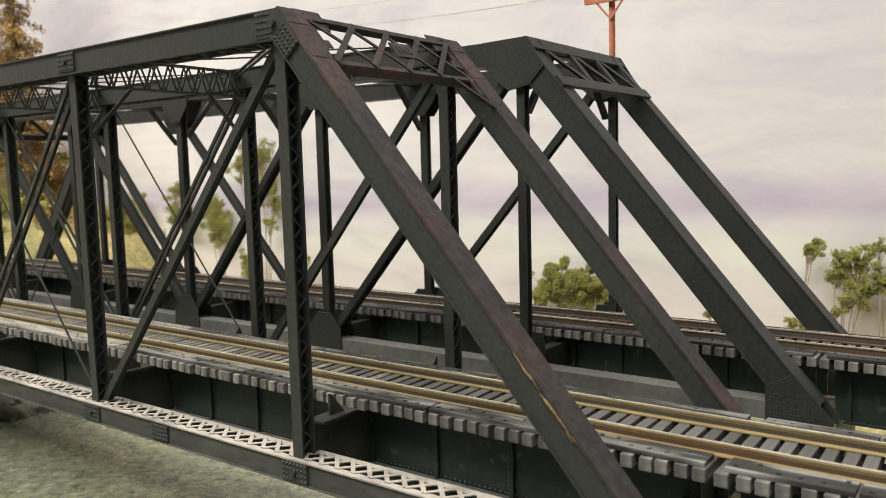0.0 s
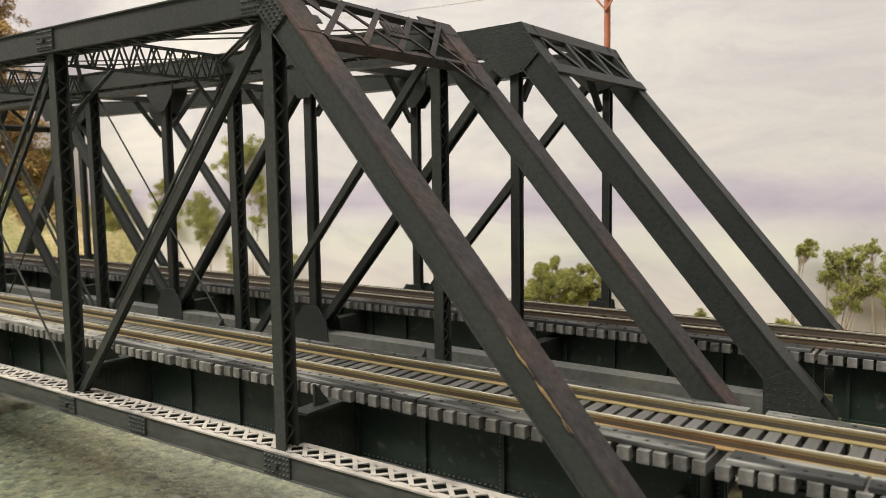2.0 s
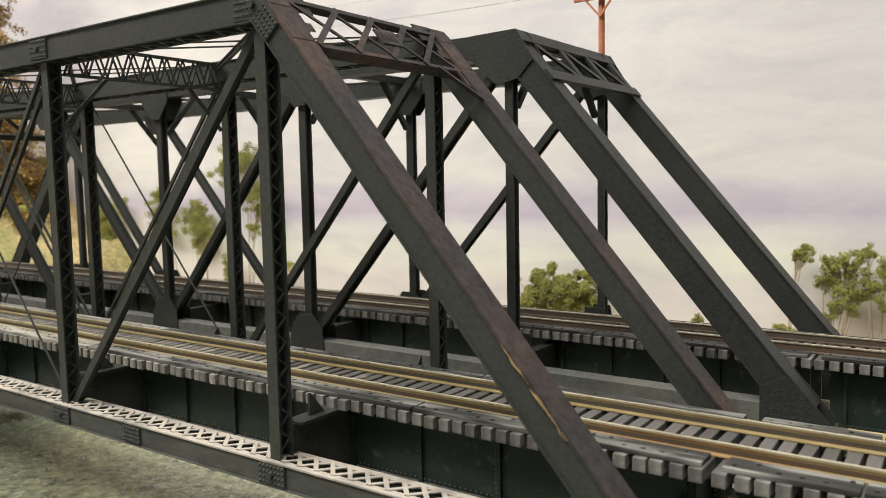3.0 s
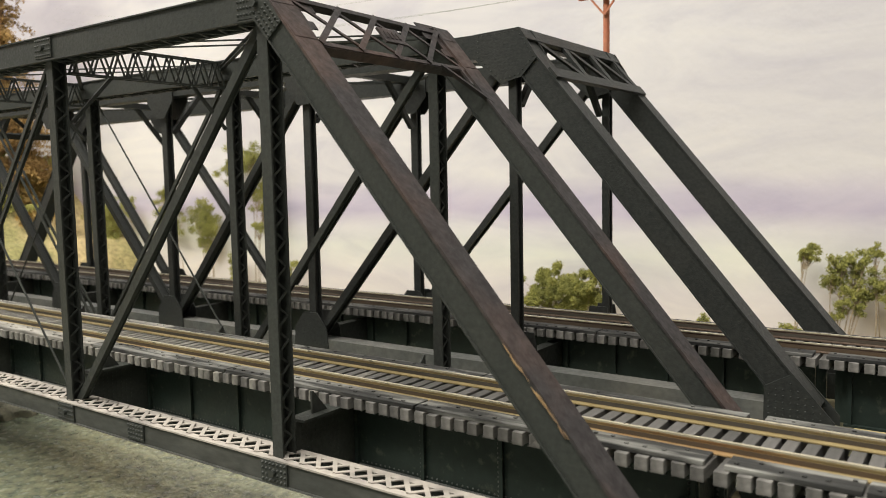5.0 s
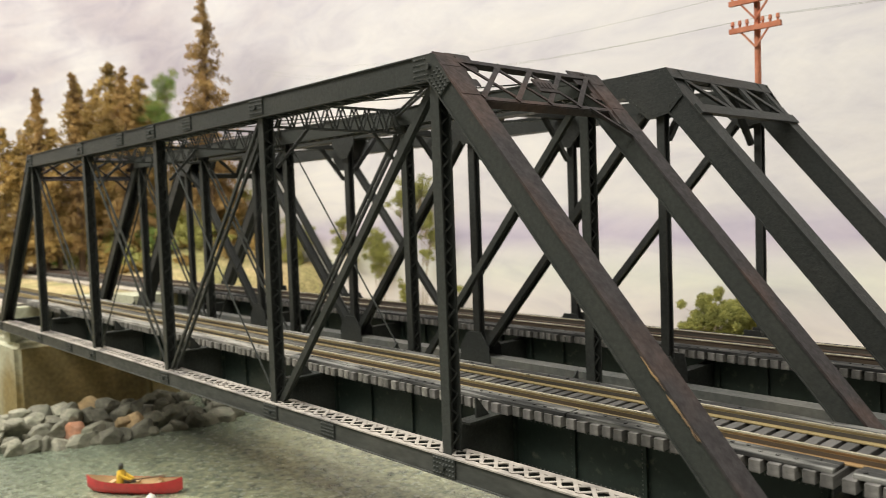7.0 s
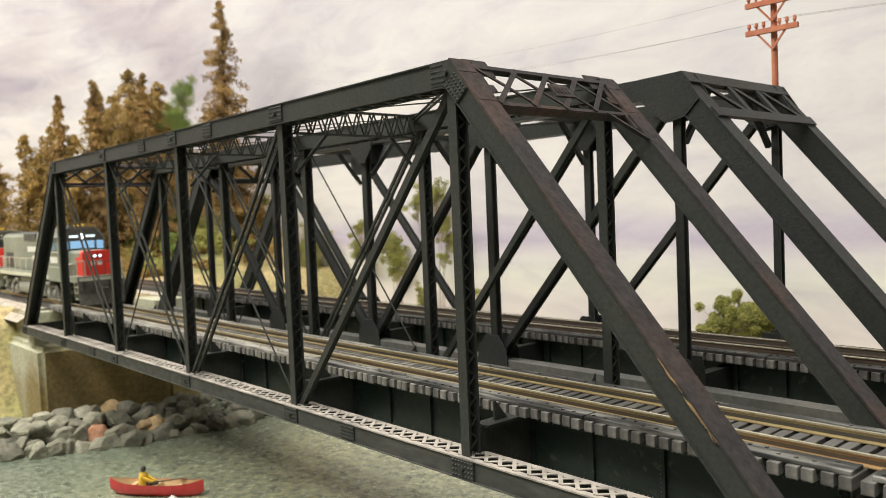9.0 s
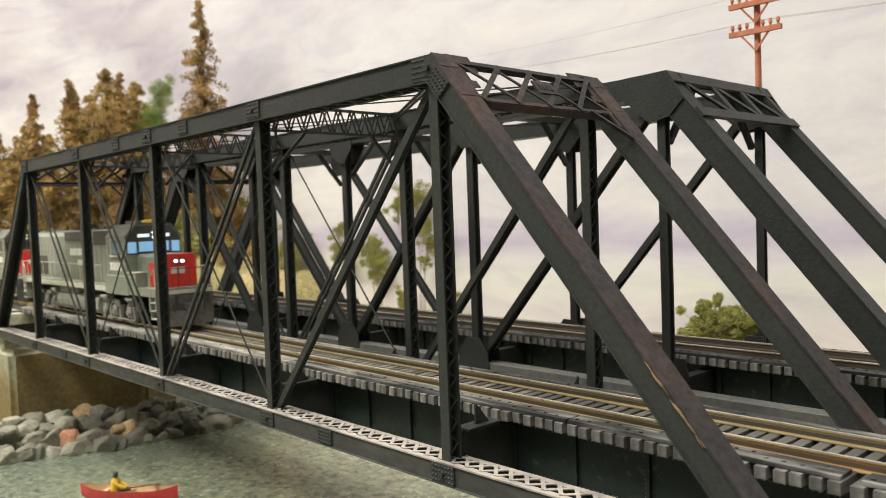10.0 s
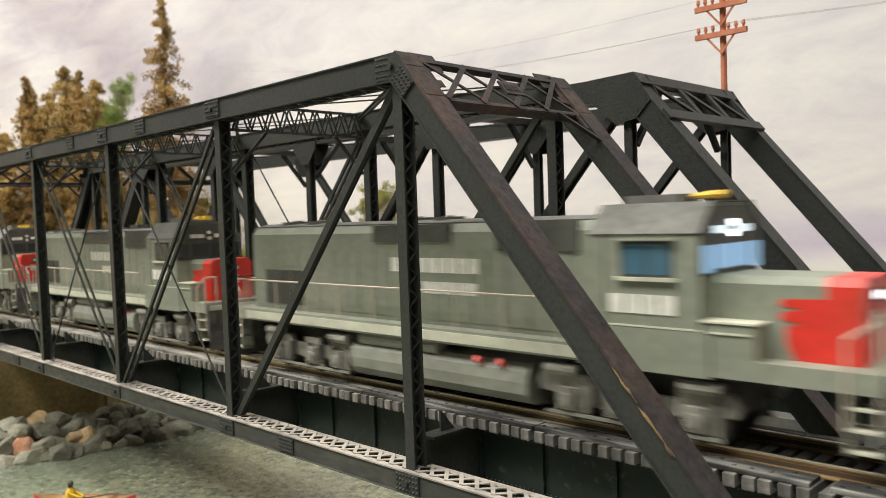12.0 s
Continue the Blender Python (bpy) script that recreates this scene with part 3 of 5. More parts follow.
# floor beams with their bracket plates
for i in range(0, 7):
    x = ux(i) + (0.0 if i not in (0, 6) else (-0.35 if i == 0 else 0.35))
    bm = fresh()
    ztop = 0.98 if 0 < i < 6 else 0.3
    box(bm, x - 0.04, x + 0.04, CW - 0.1, W - CW + 0.1, -0.62, ztop)
    for z0, z1 in ((ztop, ztop + 0.06), (-0.68, -0.62)):
        fw = 0.26 if 0 < i < 6 else 0.08
        box(bm, x - fw, x + fw, CW - 0.05, W - CW + 0.05, z0, z1)
    for k in range(9):
        for m in range(11 if 0 < i < 6 else 5):
            for fx in (-1, 1):
                rivet(bm, (x + fx * 0.04, CW + 0.08 + k * 0.15, -0.25 + m * 0.11), (fx, 0, 0), 0.028)
    beam = part("floor_beam", fix(bm), STEEL, near)
    for y, t in ((CW, 1), (W - CW, -1)) if 0 < i < 6 else ():
        bm = prism(fresh(), [(y + t * 0.45, 0.9), (y + t * 0.95, 1.04), (y + t * 0.5, 1.58), (y + t * 0.45, 1.58)], x - 0.03, x + 0.03, "x")
        part("bracket_plate", fix(bm), STEEL, beam)
# stringers carrying the track
YC = 3.67
for y, f in ((YC - 0.95, -1), (YC + 0.95, 1)):
    for i in range(6):
        xa, xb = ux(i + 1) + 0.05, ux(i) - 0.05
        bm, rv = fresh(), fresh()
        box(bm, xa, xb, y - 0.04, y + 0.04, -0.6, 0.88)
        for z0, z1 in ((0.88, 0.93), (-0.66, -0.6)):
            box(bm, xa, xb, y - 0.22, y + 0.22, z0, z1)
        for k in range(5):
            x = xa + (xb - xa) * k / 4
            x = min(max(x, xa + 0.08), xb - 0.08)
            for g in (-1, 1):
                box(bm, x - 0.05, x + 0.05, *sorted((y + g * 0.04, y + g * 0.14)), -0.6, 0.88)
                for m in range(13):
                    rivet(rv, (x - 0.1, y + g * 0.045, -0.54 + m * 0.11), (0, g, 0), 0.036)
        for k in range(60):
            rivet(rv, (xa + (k + 0.5) * (xb - xa) / 60, y + f * 0.13, -0.6), (0, 0, 1), 0.036)
            rivet(rv, (xa + (k + 0.5) * (xb - xa) / 60, y + f * 0.045, 0.76), (0, f, 0), 0.03)
            rivet(rv, (xa + (k + 0.5) * (xb - xa) / 60, y + f * 0.045, -0.52), (0, f, 0), 0.03)
        beam = part("stringer", fix(bm), GIRDER, near, "dark green plate girder with stiffeners")
        tagged(part("rivet_line", fix(rv), DUSTY_STEEL, beam, "dust-paled rivet heads"), kind="stuff")
        part("flange_dust", box(fresh(), xa, xb, *sorted((y + f * 0.045, y + f * 0.21)), -0.598, -0.585), DUSTY_STEEL, beam, "pale dust on the bottom flange")


# ---- track ----
RT = 1.55                        # rail top


def rail_profile(bm, x0, x1, y, z):
    prof = [(-0.13, -0.25), (0.13, -0.25), (0.13, -0.225), (0.025, -0.2), (0.025, -0.07), (0.04, -0.055), (0.04, -0.012), (0.02, 0.0), (-0.02, 0.0), (-0.04, -0.012), (-0.04, -0.055), (-0.025, -0.07), (-0.025, -0.2), (-0.13, -0.225)]
    return prism(bm, [(y + a, z + b) for a, b in prof], x0, x1, "x")


def track(y, x0, x1, label, seed, side):
    rng = random.Random(seed)
    tr = thing("railway_track", ((x0 + x1) / 2, y, 0.9), label, "railway track", "bridge tracks")
    for yy in (y - 0.81, y + 0.81):
        rail = part("rail", fix(rail_profile(fresh(), x0, x1, yy, RT)), side, tr)
        for g in (-1, 1):
            part("web", box(fresh(), x0, x1, *sorted((yy + g * 0.02, yy + g * 0.03)), RT - 0.19, RT - 0.1), RAIL_WEB, rail, "dark rusty web")
        bm = box(fresh(), x0, x1, yy - 0.042, yy + 0.042, RT - 0.03, RT + 0.004)
        part("railhead", bm, RAIL_TOP, rail, "polished running surface")
    spans = ((x0, 0.25), (0.55, x1))
    for yy, half, zt in ((y - 1.31, 0.3, 1.385), (y + 1.31, 0.3, 1.44)):
        for lo_x, hi_x in spans:
            x = hi_x
            while x > lo_x + 0.5:
                nx = max(x - 6.6, lo_x)
                bm = box(fresh(), nx + 0.03, x - 0.03, yy - half, yy + half, 1.285, zt)
                bmesh.ops.bevel(bm, geom=bm.edges[:], offset=0.01, segments=1, affect="EDGES")
                for k in range(int((x - nx) / 0.372)):
                    bx, by = nx + 0.2 + k * 0.372, yy + rng.choice((-0.12, 0.12))
                    box(bm, bx - 0.035, bx + 0.035, by - 0.035, by + 0.035, zt, zt + 0.025)
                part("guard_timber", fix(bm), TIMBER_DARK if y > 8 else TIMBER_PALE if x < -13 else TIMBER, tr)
                x = nx
    bm = box(fresh(), -0.128, 0.128, -1.7, 1.7, 0, 0.27)
    bmesh.ops.bevel(bm, geom=bm.edges[:], offset=0.012, segments=1, affect="EDGES")
    bmesh.ops.scale(bm, verts=bm.verts, vec=(CM, CM, CM))
    me = bpy.data.meshes.new("tie")
    bm.to_mesh(me)
    bm.free()
    me.materials.append(TIE)
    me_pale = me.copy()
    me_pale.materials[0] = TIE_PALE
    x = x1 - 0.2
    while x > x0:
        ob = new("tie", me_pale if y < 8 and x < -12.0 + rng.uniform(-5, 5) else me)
        ob.parent = tr
        ob.location = (Vector((x + rng.uniform(-0.025, 0.025), y + rng.uniform(-0.05, 0.05), 1.02)) - ORIGIN[tr.name]) * CM
        ob.rotation_euler = (0, 0, rng.uniform(-0.02, 0.02))
        x -= 0.372
    for lo_x, hi_x in spans:
        for yy in (y - 0.95, y + 0.95):
            part("deck_beam", box(fresh(), lo_x, hi_x, yy - 0.2, yy + 0.2, 0.935, 1.018), SOOT, tr, "dark packing strip under the ties")
    return tr


track(YC, -54.0, 16.0, "timber-tied bridge track with yellowed steel rails and guard timbers", 3, RAIL_SIDE)

# ---- second bridge ----
YC2, YD2, H2 = 9.6, 16.8, 10.4
VX = (0.55, -8.12, -17.12, -25.95, -35.2, -44.2, -52.9)
vx = lambda i: VX[i]
far = thing("truss_bridge", (vx(3), (YC2 + YD2) / 2, -0.1), "matt black through truss model bridge with plain box members", "truss bridge")


def far_side(y, s):
    y0, y1 = sorted((y, y + s * 0.7))
    bm = box(fresh(), vx(5), vx(1), y0, y1, H2 - 0.1, H2 + 0.65)
    part("top_chord", bm, STEEL_OLD, far)
    bm = box(fresh(), vx(6), vx(0), y0, y1, 0.0, 0.5)
    part("bottom_chord", bm, DUSTY_STEEL, far, "dust-dulled bottom chord")
    for lo, hi in ((0, 1), (6, 5)):
        a, b = Vector((vx(lo), (y0 + y1) / 2, 0.3)), Vector((vx(hi), (y0 + y1) / 2, H2 + 0.3))
        o2 = Vector(((b - a).normalized().z * (1 if lo == 0 else -1), 0, abs((b - a).normalized().x)))
        bm = extrude(fresh(), i_shape(0.39, 0.39, 0.05, 0.35), a, b, o2)
        part("end_post", bm, STEEL_OLD, far)
    for i in range(1, 6):
        bm = fresh()
        w = 0.17 if i > 1 else 0.14
        xv = vx(i) + (0.17 if i == 1 and s < 0 else 0.0)
        extrude(bm, i_shape(w, 0.17, 0.06, 0.05), (xv, (y0 + y1) / 2 - 0.08 * s, 0.3), (xv, (y0 + y1) / 2 - 0.08 * s, H2), (0, 1, 0))
        part("vertical", bm, STEEL_OLD, far)
    for i, j in ((1, 2), (2, 3), (4, 3), (5, 4)):
        bm = fresh()
        extrude(bm, i_shape(0.13, (y1 - y0) / 2 - 0.12, 0.08, 0.05), (vx(i), (y0 + y1) / 2, H2 + 0.1), (vx(j), (y0 + y1) / 2, 0.4), (0, 1, 0))
        part("diagonal", bm, STEEL_OLD, far)
    for yy, f in ((y0, -1), (y1, 1)):
        for i in range(1, 6):
            bm = fresh()
            x = vx(i)
            wd = 0.9 if i > 1 and i < 5 else 0.5
            prism(bm, [(x - wd, 0.1), (x + wd, 0.1), (x + wd * 0.92, 0.9), (x + 0.35, 1.5), (x - 0.35, 1.5), (x - wd * 0.92, 0.9)], *sorted((yy, yy + f * 0.05)))
            part("gusset_plate", fix(bm), STEEL_OLD, far)
            if 1 < i < 5:
                bm = fresh()
                prism(bm, [(x - 0.95, H2 + 0.6), (x + 0.95, H2 + 0.6), (x + 0.9, H2 - 0.3), (x + 0.3, H2 - 1.0), (x - 0.3, H2 - 1.0), (x - 0.9, H2 - 0.3)], *sorted((yy, yy + f * 0.05)))
                part("gusset_plate", fix(bm), STEEL_OLD, far)
        for i, g in ((0, 1), (6, -1)):
            bm = fresh()
            x = vx(i)
            pts = [(x + g * 0.66, -0.05), (x - g * 1.05, -0.05), (x - g * 1.05, 0.95), (x - g * 0.35, 1.35), (x + g * 0.66, 0.2)]
            prism(bm, pts, *sorted((yy, yy + f * 0.05)))
            for k in range(9):
                for m in range(7):
                    a, b = -0.93 + k * 0.18, 0.06 + m * 0.17
                    if b < 0.8 - 1.2 * max(-0.3, a) and b < 1.3 + 0.5 * min(0, a):
                        rivet(bm, (x + g * a, yy + f * 0.05, b), (0, f, 0), 0.026)
            part("gusset_plate", fix(bm), STEEL_OLD, far, "riveted foot plate")
        for i, g in ((1, 1), (5, -1)):
            bm = fresh()
            x = vx(i)
            pts = [(x - g * 1.3, 10.3), (x - g * 1.3, 11.05), (x + g * 0.35, 11.1), (x + g * 0.95, 10.15), (x + g * 0.4, 9.6), (x - g * 0.35, 9.45), (x - g * 0.75, 9.8)]
            prism(bm, pts, *sorted((yy, yy + f * 0.05)))
            for p, q in zip(pts, pts[1:] + pts[:1]):
                c = Vector((x - g * 0.15, 10.4))
                p, q = Vector(p), Vector(q)
                p, q = p + (c - p) * 0.12, q + (c - q) * 0.12
                n = max(2, int((q - p).length / 0.16))
                for k in range(n):
                    r = p.lerp(q, k / n)
                    rivet(bm, (r.x, yy + f * 0.05, r.y), (0, f, 0), 0.026)
            part("gusset_plate", fix(bm), STEEL_OLD, far, "large riveted hip plate")


far_side(YC2, 1)
far_side(YD2, -1)
for g, lo, hi in ((1, 0, 1), (-1, 6, 5)):
    a, b = Vector((vx(lo), 0, 0.3)), Vector((vx(hi), 0, H2 + 0.3))
    d = (a - b).normalized()
    out = Vector((-d.z * g, 0, d.x * g))
    if out.z < 0:
        out = -out
    top, low = b + out * 0.42 + d * 0.1, b + out * 0.42 + d * 1.75
    portal = part("portal_brace", bar(fresh(), top + Vector((0, YC2, 0)), top + Vector((0, YD2, 0)), 0.5, 0.12, out), STEEL_OLD, far)
    part("lower_strut", bar(fresh(), low + Vector((0, YC2, 0)), low + Vector((0, YD2, 0)), 0.4, 0.12, out), STEEL_OLD, portal)
    n = 3
    for k in range(n):
        ya, yb = YC2 + 0.5 + (YD2 - YC2 - 1) * k / n, YC2 + 0.5 + (YD2 - YC2 - 1) * (k + 1) / n
        part("brace_bar", bar(fresh(), top + Vector((0, ya, 0)), low + Vector((0, yb, 0)), 0.22, 0.08, out), STEEL_OLD, portal)
        part("brace_post", bar(fresh(), top + Vector((0, yb, 0)), low + Vector((0, yb, 0)), 0.3, 0.1, out), STEEL_OLD, portal)
for i in range(1, 6):
    x = vx(i)
    bm = fresh()
    bar(bm, (x, YC2 + 0.6, H2 + 0.45), (x, YD2 - 0.6, H2 + 0.45), 0.4, 0.3, (0, 0, 1))
    sway = part("sway_frame", bm, STEEL_OLD, far)
    for y, t in ((YC2 + 0.6, 1), (YD2 - 0.6, -1)):
        part("knee_brace", bar(fresh(), (x, y, H2 - 1.6), (x, y + t * 1.7, H2 + 0.4), 0.2, 0.2, (1, 0, 0)), STEEL_OLD, sway)
    part("floor_beam", box(fresh(), x - 0.2, x + 0.2, YC2 + 0.6, YD2 - 0.6, -0.2, 0.8), STEEL_OLD, far)
for i in range(1, 5):
    for ya, yb in ((YC2 + 0.6, YD2 - 0.6), (YD2 - 0.6, YC2 + 0.6)):
        part("top_lateral", bar(fresh(), (vx(i), ya, H2 + 0.4), (vx(i + 1), yb, H2 + 0.4), 0.2, 0.1, (0, 0, 1)), STEEL_OLD, far)
YT2 = (YC2 + YD2) / 2 + 0.4
for y in (YT2 - 0.95, YT2 + 0.95):
    bm = box(fresh(), -53, 0.2, y - 0.05, y + 0.05, -0.5, 0.88)
    for k in range(30):
        box(bm, -52 + k * 1.77, -51.9 + k * 1.77, y - 0.18, y + 0.18, -0.5, 0.88)
    box(bm, -53, 0.2, y - 0.22, y + 0.22, 0.88, 0.93)
    part("stringer", bm, GIRDER, far)
track(YT2, -56.0, 16.0, "timber-tied track on the black bridge with rust-brown rails", 5, RAIL_DARK)

# approach girders beyond the near ends
for name, y, lab in (("girder_span", YC, "dark green plate girder approach span under the near track"), ("girder_span", YT2, "dark green plate girder approach span under the far track")):
    sp = thing(name, (8.5, y, -0.6), lab, "girder span", "approach spans")
    for yy in (y - 1.05, y + 1.05):
        bm = box(fresh(), 0.75, 16.0, yy - 0.05, yy + 0.05, -0.6, 0.88)
        box(bm, 1.0, 16.0, yy - 0.2, yy + 0.2, 0.88, 0.93)
        box(bm, 1.0, 16.0, yy - 0.2, yy + 0.2, -0.66, -0.6)
        for k in range(8):
            box(bm, 1.1 + k * 2, 1.2 + k * 2, yy - 0.18, yy + 0.18, -0.6, 0.88)
        part("girder", bm, GIRDER, sp)

# ---- river, banks, backdrop, room ----
WALL = 37.0
RC = 60.0                        # radius of the curve at the far end of the track
XC = -84.0


def rail_pose(s, y=None):
    """Place and heading on the near track, s along it; it curves off beyond XC."""
    y = YC if y is None else y
    if s >= XC:
        return s, y, 0.0
    th = (XC - s) / RC
    return XC - RC * math.sin(th), y - RC * (1 - math.cos(th)), th


def smooth(a, b, x):
    t = min(max((x - a) / (b - a), 0.0), 1.0)
    return t * t * (3 - 2 * t)


def land(x, y):
    """Height of the ground."""
    n = noise.noise(Vector((x * 0.05, y * 0.05, 0))) * 1.2 + noise.noise(Vector((x * 0.2, y * 0.2, 5))) * 0.5
    up = smooth(17.5, 31, y) * smooth(-74, -88, x)
    shelf = 0.9 - 0.35 * smooth(0, 1, abs(n))
    z = shelf + up * (8.0 + 2.0 * n) + (n * 0.8 if y > 19 else 0.0)
    edge = -40.5 - 0.45 * max(0, 2 - y) - 0.9 * max(0, y - 14) + 0.6 * n
    toe = ZW - 1.0 + 0.8 * smooth(edge + 1.0, edge - 8.5, x)
    z = toe + (z - toe) * (smooth(-55.0, -60.0, x) if y < 17.5 else smooth(-65.0, -71.0, x))
    back = smooth(WALL - 9, WALL - 3, y) * (2.4 + n)      # low far shore under the backdrop
    z = max(z, ZW - 1.0 + back)
    if y < -14:
        z = ZW - 1.2 + (z - ZW + 1.2) * (1 if x < -66 else smooth(-24, -14, y))
    return z


bm = fresh()
NX, NY = 150, 110
grid = [[bm.verts.new((-172 + 262 * i / NX, -118 + (WALL + 118) * (j / NY) ** 0.7, 0)) for j in range(NY + 1)] for i in range(NX + 1)]
for col in grid:
    for v in col:
        v.co.z = land(v.co.x, v.co.y)
for i in range(NX):
    for j in range(NY):
        bm.faces.new((grid[i][j], grid[i + 1][j], grid[i + 1][j + 1], grid[i][j + 1]))
for f in bm.faces:
    f.smooth = True
tagged(mesh_object("ground", bm, GROUND), "dry golden grass scenery with green patches", "ground", kind="structure")

bm = fresh()
NX, NY = 120, 90
grid = [[bm.verts.new((-66 + 156 * i / NX, -118 + (WALL + 118) * j / NY, ZW + 0.05 * noise.noise(Vector((i * 0.8, j * 0.8, 0))))) for j in range(NY + 1)] for i in range(NX + 1)]
for i in range(NX):
    for j in range(NY):
        bm.faces.new((grid[i][j], grid[i + 1][j], grid[i + 1][j + 1], grid[i][j + 1])).smooth = True
tagged(mesh_object("water", bm, WATER), "dark green glossy rippled resin river with a painted pale reflection", "water", kind="structure")

# backdrop: one sheet, straight behind the bridges and coved round the far end
line = [(92.0, WALL)] + [(-110 - 58 * math.sin(math.pi / 2 * k / 48), WALL - 58 + 58 * math.cos(math.pi / 2 * k / 48)) for k in range(49)] + [(-168, -120)]
outer = [(92.0, WALL + 1.5)] + [(-110 - 59.5 * math.sin(math.pi / 2 * k / 48), WALL - 58 + 59.5 * math.cos(math.pi / 2 * k / 48)) for k in range(49)] + [(-169.5, -120)]
bm = prism(fresh(), line + outer[::-1], -40, 85, "z")
fix(bm)
ob = tagged(mesh_object("backdrop", bm, SKY), "painted pale sky backdrop with lilac haze and grey clouds", "backdrop", kind="structure")
# Unseen room shell: walls and ceiling added to shut out the world's light.
for name, b6, lab in (("ceiling", (-300, 150, -200, 100, 120, 122), "plain dark unseen room ceiling"), ("wall_south", (-300, 150, -201, -200, -90, 120), "plain unseen room wall added to close in the light"),
                      ("wall_east", (150, 151, -200, 100, -90, 120), "plain unseen room wall added to close in the light"), ("wall_west", (-301, -300, -200, 100, -90, 120), "plain unseen room wall added to close in the light"),
                      ("wall_north", (-300, 150, 100, 101, -90, 120), "plain unseen room wall added to close in the light"), ("floor", (-300, 150, -200, 100, -92, -90), "plain room floor")):
    tagged(mesh_object(name, box(fresh(), *b6), PLASTER), lab, name.split("_")[0], kind="structure")

# ---- abutment at the far end, piers at the near end ----
pier = thing("bridge_abutment", (-53.5, 3.6, ZW), "stained concrete abutment with a pale rounded corner under the bridge end", "bridge abutment")
bm = box(fresh(), -61.0, -50.0, 0.15, 8.9, ZW - 0.6, -1.1)
bmesh.ops.bevel(bm, geom=[e for e in bm.edges], offset=0.35, segments=3, affect="EDGES")
part("footing", bm, CONCRETE, pier)
bm = box(fresh(), -53.2, -51.6, 0.3, 7.0, -1.1, -0.3)
# Brown stain on the river face, with that face's shade in its colour.
part("stained_face", box(fresh(), -50.003, -49.96, 0.5, 8.55, ZW - 0.3, -1.45), BROWN_SHADED_WALL, pier, "brown stained river face, darkened for its shade")
part("bearing_shelf", bm, CONCRETE, pier)
bm = box(fresh(), -60.0, -54.3, 0.9, 8.4, -1.15, 0.86)
bmesh.ops.bevel(bm, geom=[e for e in bm.edges], offset=0.12, segments=2, affect="EDGES")
part("back_wall", bm, CONCRETE, pier)
bm = prism(fresh(), [(-66.0, -2.2), (-60.0, -0.9), (-60.0, 0.2), (-66.0, -1.0)], -3.0, 0.7, "z")
part("wing_wall", fix(bm), CONCRETE, pier)
pier = thing("bridge_abutment", (-53.5, 13, ZW), "stained concrete abutment under the black bridge", "bridge abutment")
bm = box(fresh(), -59, -51.2, 9.2, 17.4, ZW - 0.6, -0.55)
bmesh.ops.bevel(bm, geom=[e for e in bm.edges], offset=0.3, segments=2, affect="EDGES")
part("footing", bm, CONCRETE, pier)
part("back_wall", box(fresh(), -60, -53.6, 9.4, 17.2, -0.6, 0.9), CONCRETE, pier)
for y0, y1 in ((-0.2, 7.5), (9.4, 17.0)):
    pr = thing("bridge_pier", (0.5, (y0 + y1) / 2, ZW), "weathered concrete pier carrying the bridge shoes", "bridge pier", "near piers")
    bm = box(fresh(), -0.5, 0.7, y0, y1, ZW - 0.8, -0.9)
    bmesh.ops.bevel(bm, geom=[e for e in bm.edges], offset=0.1, segments=2, affect="EDGES")
    part("shaft", bm, CONCRETE, pr)
    part("shoe", box(fresh(), -0.3, 0.6, y0 + 0.2, y0 + 1.0, -0.9, -0.3 if y0 < 0 else -0.05), STEEL, pr)
    part("shoe", box(fresh(), -0.3, 0.6, y1 - 1.0, y1 - 0.2, -0.9, -0.3 if y0 < 0 else -0.05), STEEL, pr)
bent = thing("timber_bent", (1.9, YC, ZW), "raw timber trestle bent beside the pier", "trestle bent")
for y in (YC - 1.45, YC - 0.5, YC + 0.5, YC + 1.45):
    part("post", box(fresh(), 1.75, 2.1, y - 0.16, y + 0.16, ZW - 0.5, -0.66), POST, bent)

# road bed and curved track beyond the bridges
bm = fresh()
pts = [rail_pose(-55.6 - k * 4) for k in range(60)]
a = b = None
for x, y, th in pts:
    nrm = Vector((-math.sin(th), math.cos(th), 0))
    c = Vector((x, y, 0))
    row = [bm.verts.new(c + nrm * o + Vector((0, 0, z))) for o, z in ((-3.4, 0.2), (-2.2, 1.0), (2.2, 1.0), (3.4, 0.2))]
    if a:
        for k in range(3):
            bm.faces.new((a[k], a[k + 1], row[k + 1], row[k]))
    a = row
tagged(mesh_object("track_bed", fix(bm), BALLAST), "pale sandy ballast under the approach track", "track bed", kind="structure")
bm = box(fresh(), -130, -55.6, YT2 - 2.6, YT2 + 2.6, 0.0, 1.0)
tagged(mesh_object("track_bed", bm, BALLAST), "pale sandy ballast under the far approach track", "track bed", kind="structure")
curve = thing("railway_track", (-84, YC, 1.0), "timber-tied approach track curving away on pale ballast", "railway track", "approach tracks")
for off in (-0.81, 0.81):
    bm = fresh()
    last = None
    for k in range(76):
        x, y, th = rail_pose(-54.0 - k * 3.0)
        n2 = Vector((-math.sin(th), math.cos(th), 0))
        row = [bm.verts.new(Vector((x, y, 0)) + n2 * (off + a2) + Vector((0, 0, z2))) for a2, z2 in ((-0.04, 1.3), (-0.04, RT), (0.04, RT), (0.04, 1.3))]
        if last:
            for m in range(3):
                bm.faces.new((last[m], last[m + 1], row[m + 1], row[m]))
        last = row
    part("rail", fix(bm), RAIL_SIDE, curve)
me = bpy.data.meshes.new("tie")
bm = box(fresh(), -0.0014, 0.0014, -0.014, 0.014, 0, 0.003)
bm.to_mesh(me)
bm.free()
me.materials.append(TIE)
